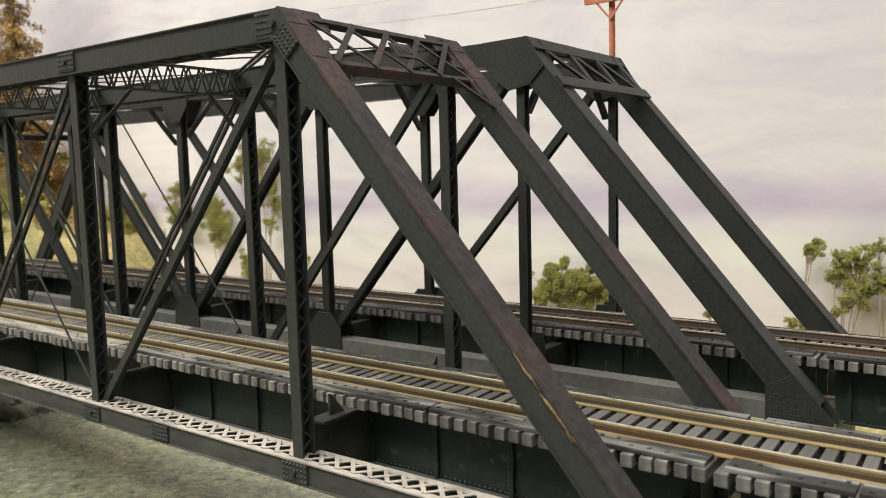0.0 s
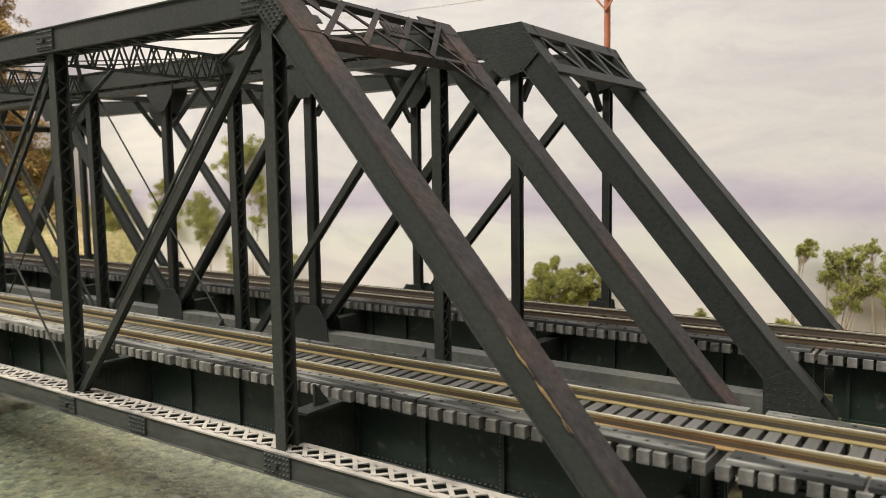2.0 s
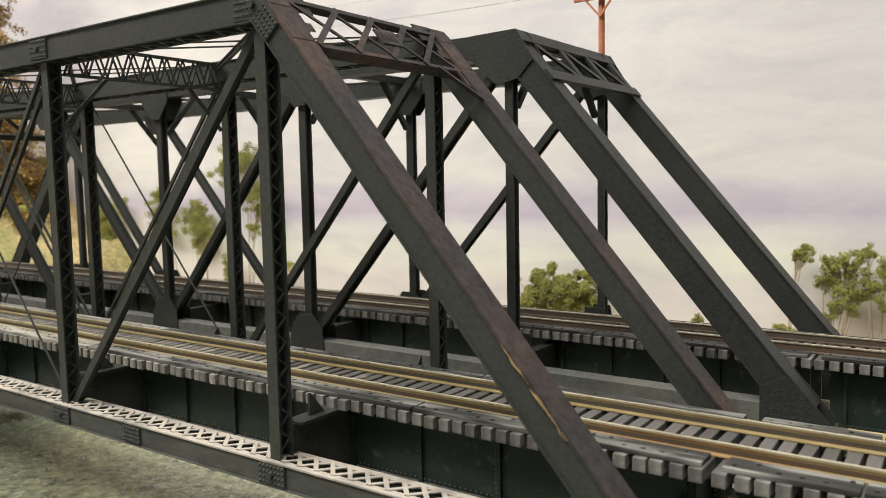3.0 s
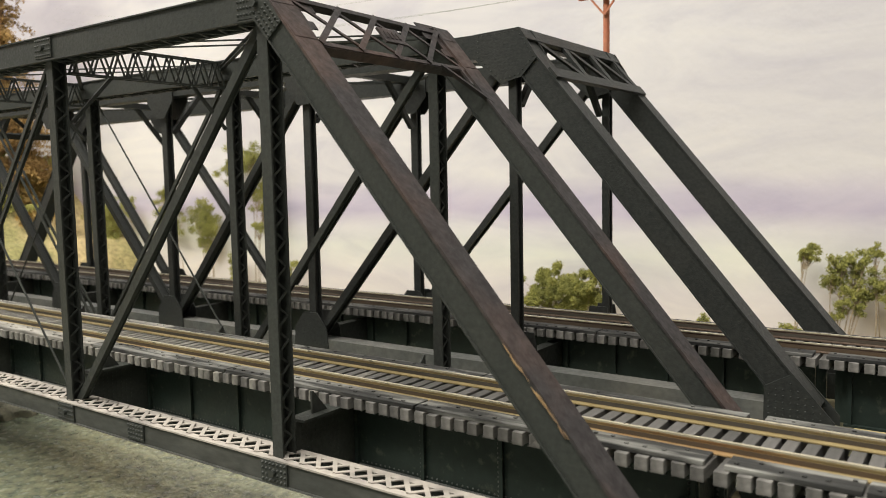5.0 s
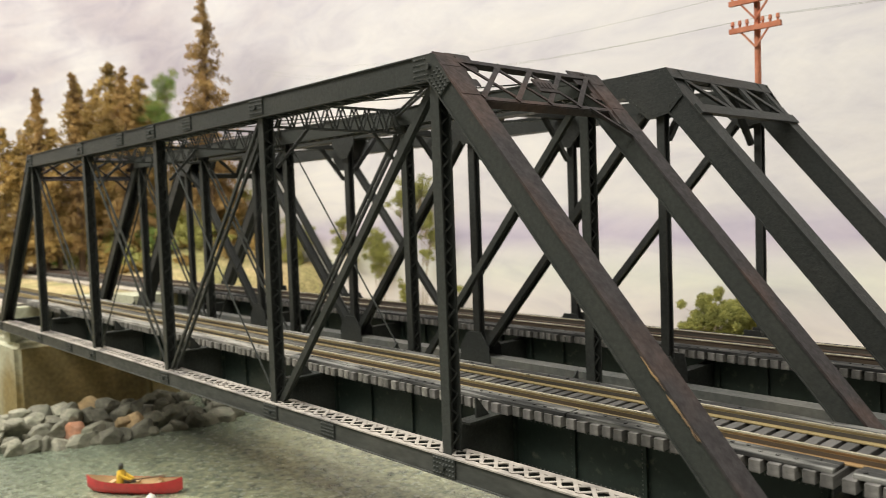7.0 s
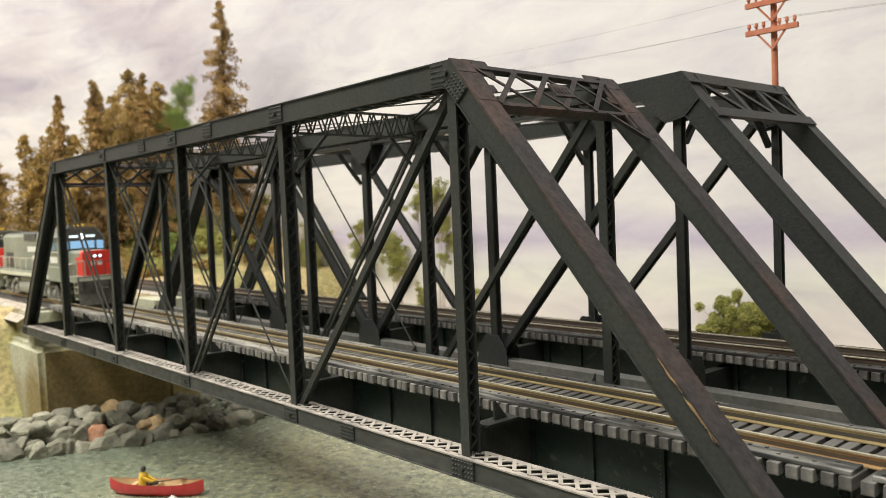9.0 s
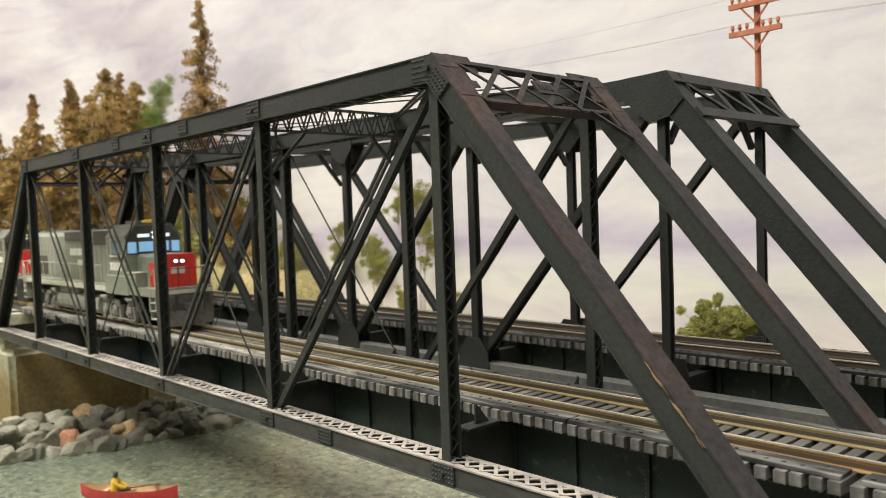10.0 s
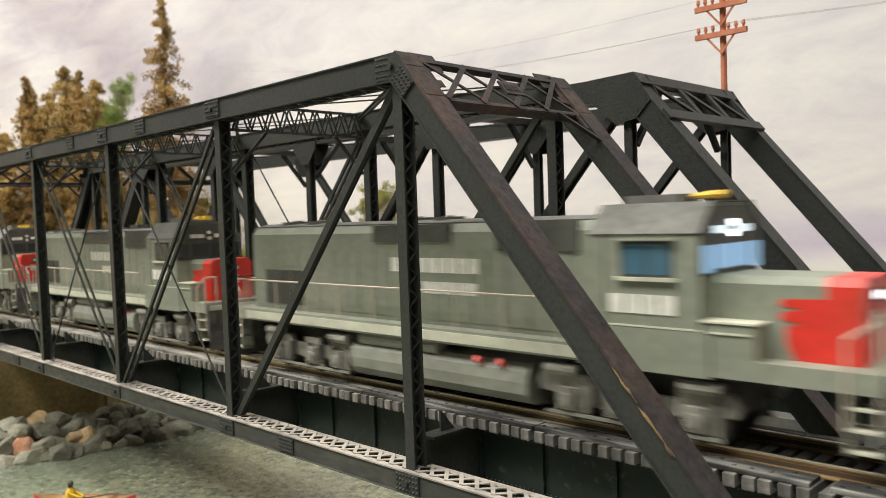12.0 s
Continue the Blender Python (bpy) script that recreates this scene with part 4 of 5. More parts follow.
for k in range(290):
    x, y, th = rail_pose(-54.3 - k * 0.62)
    ob = new("tie", me)
    ob.parent = curve
    ob.location = (Vector((x, y, 1.0)) - ORIGIN[curve.name]) * CM
    ob.rotation_euler = (0, 0, th)
far_tr = thing("railway_track", (-93, YT2, 1.0), "rust-brown approach track behind the near track", "railway track", "approach tracks")
for off in (-0.81, 0.81):
    part("rail", fix(rail_profile(fresh(), -130, -56, YT2 + off, RT)), RAIL_DARK, far_tr)
bm = fresh()
for k in range(170):
    box(bm, -56.3 - k * 0.43, -56.05 - k * 0.43, YT2 - 1.45, YT2 + 1.45, 1.0, 1.3)
tagged(part("tie_row", bm, TIE, far_tr), kind="stuff")

# ---- rocks along the water's edge ----
def rock(x, y, z, r, mat, rng, lab):
    bm = fresh()
    bmesh.ops.create_icosphere(bm, subdivisions=3, radius=1.0)
    o = Vector((rng.uniform(0, 50), rng.uniform(0, 50), 0))
    cuts = [Vector((rng.gauss(0, 1), rng.gauss(0, 1), rng.gauss(0, 1))).normalized() for _ in range(11)]
    for v in bm.verts:
        p = v.co.copy()
        for c in cuts:
            e = p.dot(c) - 0.60
            if e > 0:
                p -= c * e * 0.97
        v.co = p * (1 + 0.12 * noise.noise(p * 2.2 + o))
    turn = Euler((rng.uniform(-0.4, 0.4), rng.uniform(-0.4, 0.4), rng.uniform(0, 6))).to_matrix()
    sx, sy, sz = r * rng.uniform(0.95, 1.35), r * rng.uniform(0.8, 1.05), r * rng.uniform(0.7, 0.95)
    for v in bm.verts:
        v.co = turn @ Vector((v.co.x * sx, v.co.y * sy, v.co.z * sz)) + Vector((x, y, z))
    for f in bm.faces:
        f.smooth = False
    return solo("rock", bm, mat, lab, "rock", "shore rocks")


rng = random.Random(11)
SHORE = [(-48.5, -9.5), (-46.0, -5.5), (-44.4, -2.6), (-43.2, -0.4), (-42.2, 2.2), (-41.8, 4.8), (-40.9, 7.7), (-40.7, 10.7), (-42.0, 14.0)]
GREYS = ("grey angular boulder at the water's edge", ROCK)
TANS = ("rounded tan boulder at the water's edge", ROCK_TAN)
RUSTS = ("rust-coloured boulder at the water's edge", ROCK_RUST)
for row in range(4):
    for k in range(26):
        u = (k + 0.5 * (row % 2)) / 26 * (len(SHORE) - 1)
        a, b = SHORE[int(u)], SHORE[min(int(u) + 1, len(SHORE) - 1)]
        f = u - int(u)
        x = a[0] + (b[0] - a[0]) * f - row * 1.45 + rng.uniform(-0.35, 0.35)
        y = a[1] + (b[1] - a[1]) * f + rng.uniform(-0.4, 0.4)
        if x < -48.8 and y > -1.4:
            continue
        z = ZW + 0.1 + 0.34 * row
        lab, mat = rng.choice((GREYS,) * 22 + (TANS, RUSTS)) if y < 6 else GREYS
        if row < 2 and 0.0 < y < 5.6 and rng.random() < 0.42:
            lab, mat = TANS if y > 2 else RUSTS
        rock(x, y, z, rng.uniform(0.58, 1.05) + (0.25 if rng.random() < 0.15 else 0), mat, rng, lab)

# ---- canoe with its figurine ----
ca, cb = Vector((-33.8, -1.0, ZW)), Vector((-29.8, 2.07, ZW))
cl, ang = (cb - ca).length, math.atan2((cb - ca).y, (cb - ca).x)
canoe = thing("canoe", ((ca + cb) / 2).to_tuple(), "small scarlet model canoe with tan interior on the river", "canoe")


def hull(bm, inset, z_in, flip):
    rows = []
    for k in range(17):
        u = -1 + 2 * k / 16
        w = 0.52 * (1 - abs(u) ** 2.6) + 0.02 - inset * (1 - abs(u) ** 8)
        sheer = 0.62 + 0.22 * abs(u) ** 4
        bot = 0.0 + 0.25 * max(0, abs(u) - 0.85) / 0.15 + z_in
        x = u * (cl / 2 - inset * 0.5)
        rows.append([bm.verts.new((x, w * a, bot + (sheer - bot) * h)) for a, h in ((-1, 1.0), (-0.92, 0.5), (-0.6, 0.1), (0, 0.0), (0.6, 0.1), (0.92, 0.5), (1, 1.0))])
    for r0, r1 in zip(rows, rows[1:]):
        for k in range(6):
            f = bm.faces.new((r0[k], r1[k], r1[k + 1], r0[k + 1]))
            f.smooth = True
    return rows


rot = Matrix.Translation((ca + cb) / 2) @ Matrix.Rotation(ang, 4, "Z")
bm = fresh()
hull(bm, 0.0, 0.0, 1)
bm.transform(rot)
part("hull", bm, CANOE_RED, canoe)
bm = fresh()
hull(bm, 0.05, 0.05, -1)
bm.transform(rot)
part("lining", bm, CANOE_WOOD, canoe, "tan wooden lining")
for u in (-1.2, 0.0, 1.2):
    bm = box(fresh(), u - 0.12, u + 0.12, -0.42, 0.42, 0.44, 0.5)
    bm.transform(rot)
    part("thwart", bm, CANOE_WOOD, canoe)
bm = fresh()
prof = ((0.3, 0.34), (0.6, 0.33), (0.95, 0.30), (1.2, 0.27), (1.32, 0.12), (1.38, 0.16), (1.5, 0.19), (1.62, 0.16), (1.69, 0.05))
rings = [[bm.verts.new((-0.75 + 0.05 * (z - 0.3) + r * 0.8 * math.cos(0.5236 * k), r * math.sin(0.5236 * k), z)) for k in range(12)] for z, r in prof]
for i, (r0, r1) in enumerate(zip(rings, rings[1:])):
    for k in range(12):
        f = bm.faces.new((r0[k], r0[(k + 1) % 12], r1[(k + 1) % 12], r1[k]))
        f.smooth, f.material_index = True, 1 if i in (4, 5, 6, 7) else 0
bm.faces.new(rings[-1]).material_index = 1
bm.faces.new(rings[0][::-1])
n0 = len(bm.faces)
bar(bm, (-0.7, -0.25, 1.05), (0.0, -0.12, 0.72), 0.14, 0.14)
bar(bm, (-0.7, 0.25, 1.05), (0.0, 0.12, 0.72), 0.14, 0.14)
bar(bm, (-0.6, 0.0, 0.5), (0.2, 0.0, 0.55), 0.4, 0.2)
bm.faces.ensure_lookup_table()
for f in bm.faces[n0 + 12:]:
    f.material_index = 1
bm.transform(rot @ Matrix.Translation((-0.1, 0, 0.05)) @ Matrix.Diagonal((0.82, 0.82, 0.82, 1)))
fig = solo("figurine", bm, YELLOW, "tiny plastic seated figurine in a yellow top", "figurine")
fig.data.materials.append(GREY_DARK)
bm = bar(fresh(), (-0.2, -0.5, 0.72), (1.1, 0.25, 0.74), 0.05, 0.05)
bar(bm, (1.0, 0.2, 0.74), (1.45, 0.45, 0.74), 0.18, 0.03, (0, 0, 1))
bm.transform(rot)
solo("paddle", bm, BARK, "dark wooden paddle laid across the canoe", "paddle")

bm = fresh()
bmesh.ops.create_uvsphere(bm, u_segments=14, v_segments=10, radius=0.26)
bmesh.ops.translate(bm, verts=bm.verts, vec=(-29.9, 0.55, ZW + 0.12))
tube(bm, (-29.9, 0.55, ZW + 0.3), (-29.9, 0.55, ZW + 0.42), 0.1, 0.07, 8)
for f in bm.faces:
    f.smooth = True
solo("float", bm, CREAM, "small white float lying on the river", "float")

# ---- line poles and wires ----
def line_pole(x, y, z_base, z_top):
    pl = thing("telegraph_pole", (x, y, z_base), "red-brown plastic telegraph pole with two crossarms", "telegraph pole", "telegraph poles")
    part("pole", tube(fresh(), (x, y, z_base), (x, y, z_top), 0.14, 0.125, 10), POLE, pl)
    for z in (z_top - 2.05, z_top - 0.95):
        arm = part("crossarm", box(fresh(), x - 1.05, x + 1.05, y - 0.3, y - 0.14, z - 0.1, z + 0.1), POLE, pl)
        for k in (-0.92, -0.62, -0.32, 0.32, 0.62, 0.92):
            bm = tube(fresh(), (x + k, y - 0.22, z + 0.1), (x + k, y - 0.22, z + 0.22), 0.05, 0.05, 8)
            tube(bm, (x + k, y - 0.22, z + 0.22), (x + k, y - 0.22, z + 0.38), 0.085, 0.06, 8)
            part("insulator", bm, POLE, arm)
        for g in (-1, 1):
            part("brace", bar(fresh(), (x, y - 0.18, z - 0.75), (x + g * 0.55, y - 0.24, z - 0.1), 0.07, 0.05), POLE, pl)
    return pl


line_pole(-8.32, 17.3, ZW - 0.5, 15.5)


def wire(p, q, sag, lab):
    bm = fresh()
    p, q = Vector(p), Vector(q)
    last = None
    for k in range(15):
        c = p.lerp(q, k / 14)
        c.z -= sag * 4 * (k / 14) * (1 - k / 14)
        ring = [bm.verts.new(c + Vector((0, 0.007 * math.cos(1.2566 * m), 0.007 * math.sin(1.2566 * m)))) for m in range(5)]
        if last:
            for m in range(5):
                bm.faces.new((last[m], last[(m + 1) % 5], ring[(m + 1) % 5], ring[m]))
        last = ring
    return solo("wire", bm, GREY, lab, "wire", "line wires")


for k, z in ((-0.92, 13.82), (0.62, 13.82), (-0.62, 14.92)):
    wire((-8.32 + k, 17.08, z), (-72.0 + k, 31.0, z + 9.0), 1.6, "thin sagging line wire from the pole")
for k, z in ((0.32, 13.82), (0.92, 13.82)):
    wire((-8.32 + k, 17.08, z), (34.0 + k, 26.0, z + 2.2), 1.0, "thin sagging line wire from the pole")

# ---- trees ----
def clump(bm, c, r, n, rng, flat=1.0, size=0.16):
    """n small leaf tufts scattered in a lump round c."""
    for _ in range(n):
        d = Vector((rng.gauss(0, 1), rng.gauss(0, 1), rng.gauss(0, 1)))
        d = d.normalized() * r * 1.12 * rng.random() ** 0.62
        d.z *= flat
        p = Vector(c) + d
        a = Vector((rng.gauss(0, 1), rng.gauss(0, 1), rng.gauss(0, 1))).normalized()
        b = a.orthogonal().normalized()
        s = size * rng.uniform(0.6, 1.4)
        q = [bm.verts.new(p + a * s), bm.verts.new(p - a * s * 0.6 + b * s), bm.verts.new(p - a * s * 0.6 - b * s), bm.verts.new(p + a.cross(b) * s)]
        bm.faces.new((q[0], q[1], q[2]))
        bm.faces.new((q[0], q[2], q[3]))


def conifer(x, y, z, h, r, mat, seed, lab, bare=0.12, taper=0.75):
    rng = random.Random(seed)
    t = thing("conifer_tree", (x, y, z), lab, "tree", "conifers")
    lean = Vector((rng.uniform(-0.4, 0.4), rng.uniform(-0.4, 0.4), 0))
    bm = fresh()
    top = Vector((x, y, z + h)) + lean
    tube(bm, (x, y, z - 0.3), (x + lean.x * 0.5, y + lean.y * 0.5, z + h * 0.5), 0.05 * h * 0.35, 0.03 * h * 0.35, 8, False)
    tube(bm, (x + lean.x * 0.5, y + lean.y * 0.5, z + h * 0.5), top, 0.03 * h * 0.35, 0.02, 8, False)
    part("trunk", bm, BARK, t)
    bm = fresh()
    br = fresh()
    n = int(h * 6.5)
    for k in range(n):
        u = bare + (1 - bare) * k / n
        base = Vector((x, y, z)) + lean * u + Vector((0, 0, h * u))
        reach = r * (1 - u) ** taper * rng.uniform(0.25, 1.3) + 0.12
        a = rng.uniform(0, 6.28)
        tip = base + Vector((math.cos(a), math.sin(a), rng.uniform(-0.55, 0.1))) * reach
        tube(br, base, tip, 0.035, 0.01, 4, False)
        m = max(2, int(reach * 2.2))
        for q in range(m):
            f = (q + 1) / m
            c = base.lerp(tip, f) + Vector((0, 0, -0.15 * f))
            clump(bm, c, 0.26 + 0.2 * reach * (0.35 + 0.65 * (1 - abs(f - 0.6))), 22, rng, 0.9, 0.115)
    part("branching", br, BARK, t)
    part("crown", bm, mat, t)
    return t


def stalk_tree(x, y, z, lumps, seed, lab, mat=None, dense=1.0):
    """A dried-plant tree: thin forked stalks with small crowns; lumps are (dx, z, r)."""
    rng = random.Random(seed)
    t = thing("broadleaf_tree", (x, y, z), lab, "tree", "stalk trees")
    br = fresh()
    for dx, zc, r in lumps:
        foot = Vector((x + dx * 0.35 + rng.uniform(-0.2, 0.2), y, z - 0.4))
        mid = Vector((x + dx * 0.6, y + rng.uniform(-0.4, 0.4), z + (zc - z) * 0.55))
        top = Vector((x + dx, y + rng.uniform(-0.5, 0.3), zc))
        tube(br, foot, mid, 0.05, 0.035, 5, False)
        tube(br, mid, top, 0.035, 0.02, 5, False)
        bm = fresh()
        for k in range(6 + int(14 * r)):
            c = top + Vector((rng.gauss(0, 0.85) * r, rng.gauss(0, 0.3) * r, rng.gauss(0, 0.7) * r))
            tube(br, mid.lerp(top, 0.7), c, 0.025, 0.012, 4, False)
            clump(bm, c, 0.34 * r + 0.11, int((120 * r + 36) * dense), rng, 0.95, 0.05)
        part("crown", bm, mat or LEAF, t)
    part("trunk", br, STALK, t)
    return t


YB = WALL - 1.4
zb = ZW + 0.6
OLIVE = "olive model tree of dried stalks before the painted sky"
stalk_tree(-20.5, YB, zb, ((-0.9, -1.1, 0.68), (0.0, -0.6, 0.68), (-0.8, -2.1, 0.6), (0.5, -1.6, 0.68),), 1, "dense rounded olive bush before the painted sky", None, 3.6)
stalk_tree(-17.5, YB, zb, ((-0.9, -0.9, 0.59), (-0.1, -0.5, 0.51), (-0.4, -1.7, 0.68), (0.5, -1.6, 0.34),), 2, "dense rounded olive bush before the painted sky", None, 3.6)
stalk_tree(-3.0, YB, zb, ((0.5, 1.6, 0.42), (-0.1, 0.9, 0.42), (1.1, 0.9, 0.59), (0.4, 0.4, 0.42), (1.6, 1.9, 0.34), (1.4, -0.1, 0.43), (0.5, -0.7, 0.26), (1.5, -0.7, 0.34),), 3, OLIVE)
stalk_tree(-5.5, YB, zb, ((1.2, 2.1, 0.25), (1.0, 1.7, 0.17), (1.3, 2.2, 0.26), (2.7, -1.5, 0.26),), 4, OLIVE)
stalk_tree(-9.0, YB, zb, ((3.7, -2.5, 0.25), (4.3, -2.6, 0.17), (-1.2, -2.3, 0.17),), 5, OLIVE)
stalk_tree(-0.5, YB, zb, ((-0.3, 0.4, 0.42), (-0.5, 2.1, 0.25), (0.4, 1.2, 0.51), (0.8, -0.3, 0.42),), 6, OLIVE)
stalk_tree(-50.5, YB, zb, ((-1.2, 8.5, 0.94), (0.8, 8.6, 0.94), (-2.9, 7.7, 0.68), (1.4, 5.4, 0.85), (1.8, 4.1, 0.68), (1.4, 2.4, 0.42), (-2.2, -1.0, 0.6), (-2.6, -1.8, 0.51), (5.0, -1.1, 0.51),), 7, OLIVE)
stalk_tree(-59.5, YB, zb, ((-2.8, 5.3, 0.76), (-3.5, 3.5, 1.02), (-2.5, 2.6, 0.76),), 22, OLIVE)
stalk_tree(-55.0, YB, zb, ((-2.5, 3.8, 0.85), (-2.1, 2.3, 1.1), (-3.0, 2.9, 0.94), (-1.9, 0.9, 0.68),), 23, OLIVE)
stalk_tree(-66.0, YB, zb, ((-6.7, 3.1, 0.85), (-5.6, 1.1, 0.93), (-3.0, 3.8, 0.76),), 24, OLIVE)
stalk_tree(-72.5, YB, zb + 2, ((0.0, 3.0, 1.4), (1.0, 4.2, 1.0), (-1.6, 2.2, 1.2)), 9, OLIVE)

CON = (("golden-brown model conifer on the hillside", NEEDLE), ("dry brown model conifer on the hillside", NEEDLE_DARK))
for k, (px, py, top, r, m) in enumerate((
        (-81.0, 30.0, 33.2, 4.8, 1), (-85.5, 22.0, 24.6, 3.0, 1), (-87.6, 16.9, 23.8, 2.6, 1), (-89.0, 13.4, 22.0, 2.8, 1), (-90.5, 9.8, 17.6, 3.2, 0),
        (-92.0, 22.6, 26.2, 5.6, 0), (-90.0, 25.2, 24.6, 5.6, 0), (-95.0, 20.0, 24.0, 5.4, 0), (-97.0, 14.5, 19.5, 4.4, 0), (-98.0, 9.0, 15.0, 4.0, 0),
        (-101.0, 26.0, 22.0, 5.0, 0), (-86.0, 30.5, 21.0, 4.2, 0), (-104.0, 18.0, 18.0, 4.6, 0), (-108.0, 10.0, 16.0, 4.2, 0), (-83.0, 32.5, 15.5, 3.2, 1), (-93.5, 21.2, 23.0, 5.6, 0), (-91.0, 23.9, 23.2, 5.6, 0), (-88.0, 26.4, 21.5, 5.0, 0), (-88.5, 14.8, 17.5, 4.4, 0), (-90.0, 11.5, 15.5, 4.2, 0))):
    zz = land(px, py)
    lab, mat = CON[m]
    conifer(px, py, zz - 0.2, top - zz, r * 0.9, mat, 100 + k, lab, 0.2 if m == 0 else 0.14, 0.6 if m == 0 else 0.72)
stalk_tree(-84.2, 26.1, land(-84.2, 26.1), ((0.0, 22.0, 1.3), (-0.5, 19.8, 1.6), (0.5, 18.0, 1.6)), 21, "bright green model tree among the conifers", LEAF_GREEN)


def bush(x, y, r, mat, seed, lab):
    rng = random.Random(seed)
    bm = fresh()
    z = land(x, y)
    for k in range(7):
        clump(bm, (x + rng.gauss(0, 0.5) * r, y + rng.gauss(0, 0.5) * r, z + r * rng.uniform(0.1, 0.9)), r * 0.55, 90, rng, 0.8, 0.15)
    return solo("bush", bm, mat, lab, "bush", "hillside bushes")


rng = random.Random(77)
for k in range(80):
    x, y = rng.uniform(-108, -77), rng.uniform(18.8, 34)
    g = rng.random()
    m, lab = ((LEAF_GREEN, "green bush on the hillside"), (LEAF, "olive bush on the hillside"), (NEEDLE, "golden dry bush on the hillside"))[0 if g < 0.35 else 1 if g < 0.6 else 2]
    bush(x, y, rng.uniform(0.8, 2.2), m, 300 + k, lab)


# ---- train ----
RAD = 0.58
AXLES = (-15.9, -13.95, -12.6, -3.55, -2.2, -0.25)


def locomotive(label, lit, look_of):
    nl = 2.95 if look_of == 0 else 1.75
    deck = nl + 0.5
    tail = -18.7
    lo = thing("locomotive", (0, 0, 0), label, "locomotive", "locomotives")
    # long hood with rounded shoulders
    prof = [(-1.0, 2.0), (1.0, 2.0), (1.0, 4.65), (0.8, 4.9), (0.3, 4.98), (-0.3, 4.98), (-0.8, 4.9), (-1.0, 4.65)]
    hood = part("hood", fix(prism(fresh(), prof, -17.8, -2.6, "x")), GREY, lo)
    for g in (-1, 1):
        x = -16.9
        k = 0
        while x < -3.6:
            w = (0.62, 0.62, 0.78)[k % 3]
            part("hood_door", box(fresh(), x, x + w - 0.07, *sorted((g * 1.0, g * 1.022)), 2.15 if x > -14.6 else 3.55, 4.15), GREY, hood)
            x += w
            k += 1
        part("brake_grille", box(fresh(), -10.9, -7.6, *sorted((g * 0.9, g * 1.06)), 4.38, 4.88), GREY_DARK, hood)
        part("inertial_filter", box(fresh(), -5.9, -3.3, *sorted((g * 0.92, g * 1.07)), 4.15, 4.92), GREY_DARK, hood)
        for j in range(3):
            part("air_intake", box(fresh(), -17.0 + j * 0.8, -16.28 + j * 0.8, *sorted((g * 0.98, g * 1.03)), 2.2, 3.4), GREY_DARK, hood)
        # lettering: plain bars
        for row, (xa, z, h, ws) in enumerate(((-10.1, 3.5, 0.42, (0.4,) * 9), (-8.75, 2.9, 0.34, (0.36,) * 6))):
            x = xa
            for w in ws:
                part("letter_bar", box(fresh(), x, x + w - 0.1, *sorted((g * 1.015, g * 1.036)), z, z + h), CREAM_FAINT if look_of == 0 else CREAM, hood)
                x += w
    for x, r in ((-16.3, 0.62), (-14.8, 0.62), (-9.9, 0.5), (-8.6, 0.5)):
        bm = tube(fresh(), (x, 0, 4.96), (x, 0, 5.08), r, r * 0.95, 20)
        fan = part("roof_fan", bm, GREY_DARK, hood)
        part("fan_cap", tube(fresh(), (x, 0, 5.08), (x, 0, 5.12), r * 0.3, r * 0.3, 10), GREY, fan)
    part("exhaust_stack", box(fresh(), -7.0, -6.2, -0.3, 0.3, 4.95, 5.2), GREY_DARK, hood)
    # cab
    cp = [(-1.52, 2.0), (1.52, 2.0), (1.52, 4.55), (0.95, 5.2), (-0.95, 5.2), (-1.52, 4.55)]
    cab = part("cab", fix(prism(fresh(), cp, -2.65, 0.0, "x")), GREY, lo)
    rp = [(-1.53, 4.55), (-0.95, 5.21), (0.95, 5.21), (1.53, 4.55), (1.56, 4.57), (0.96, 5.235), (-0.96, 5.235), (-1.56, 4.57)]
    part("cab_roof", fix(prism(fresh(), rp, -2.68, 0.05, "x")), ROOF, cab, "sooty dark grey cab roof")
    hp = [(-0.82, 4.9), (-0.3, 4.985), (0.3, 4.985), (0.82, 4.9), (0.82, 4.925), (0.3, 5.01), (-0.3, 5.01), (-0.82, 4.925)]
    part("hood_roof", fix(prism(fresh(), hp, -17.78, -2.68, "x")), ROOF, hood, "sooty hood roof")
    part("cab_front", fix(prism(fresh(), [(-1.46, 3.65), (1.46, 3.65), (1.46, 4.52), (0.92, 5.12), (-0.92, 5.12), (-1.46, 4.52)], 0.0, 0.03, "x")), GREY_DARK, cab)
    glass = CAB_LIT if lit else CAB_DARK
    for y0, y1 in ((-0.8, -0.04), (0.04, 0.8)):
        part("windshield", box(fresh(), 0.03, 0.05, y0, y1, 3.78, 4.3), glass, cab)
    for g in (-1, 1):
        part("corner_window", box(fresh(), 0.03, 0.05, *sorted((g * 0.95, g * 1.4)), 3.72, 4.3), glass, cab)
        for xa, xb in ((-1.78, -1.24), (-1.18, -0.66)):
            win = part("side_window", box(fresh(), xa, xb, *sorted((g * 1.52, g * 1.54)), 3.68, 4.34), CAB_SIDE if lit else CAB_DARK, cab)
        part("window_sill", box(fresh(), -1.95, -0.5, *sorted((g * 1.52, g * 1.62)), 3.54, 3.62), GREY_PALE, cab)
        part("sunshade", box(fresh(), -1.95, -0.5, *sorted((g * 1.5, g * 1.66)), 4.42, 4.46), GREY, cab)
        part("number_board", box(fresh(), 0.03, 0.07, *sorted((g * 0.25, g * 0.85)), 4.54, 4.7), BOARD if lit else CREAM, cab)
        x = -2.15
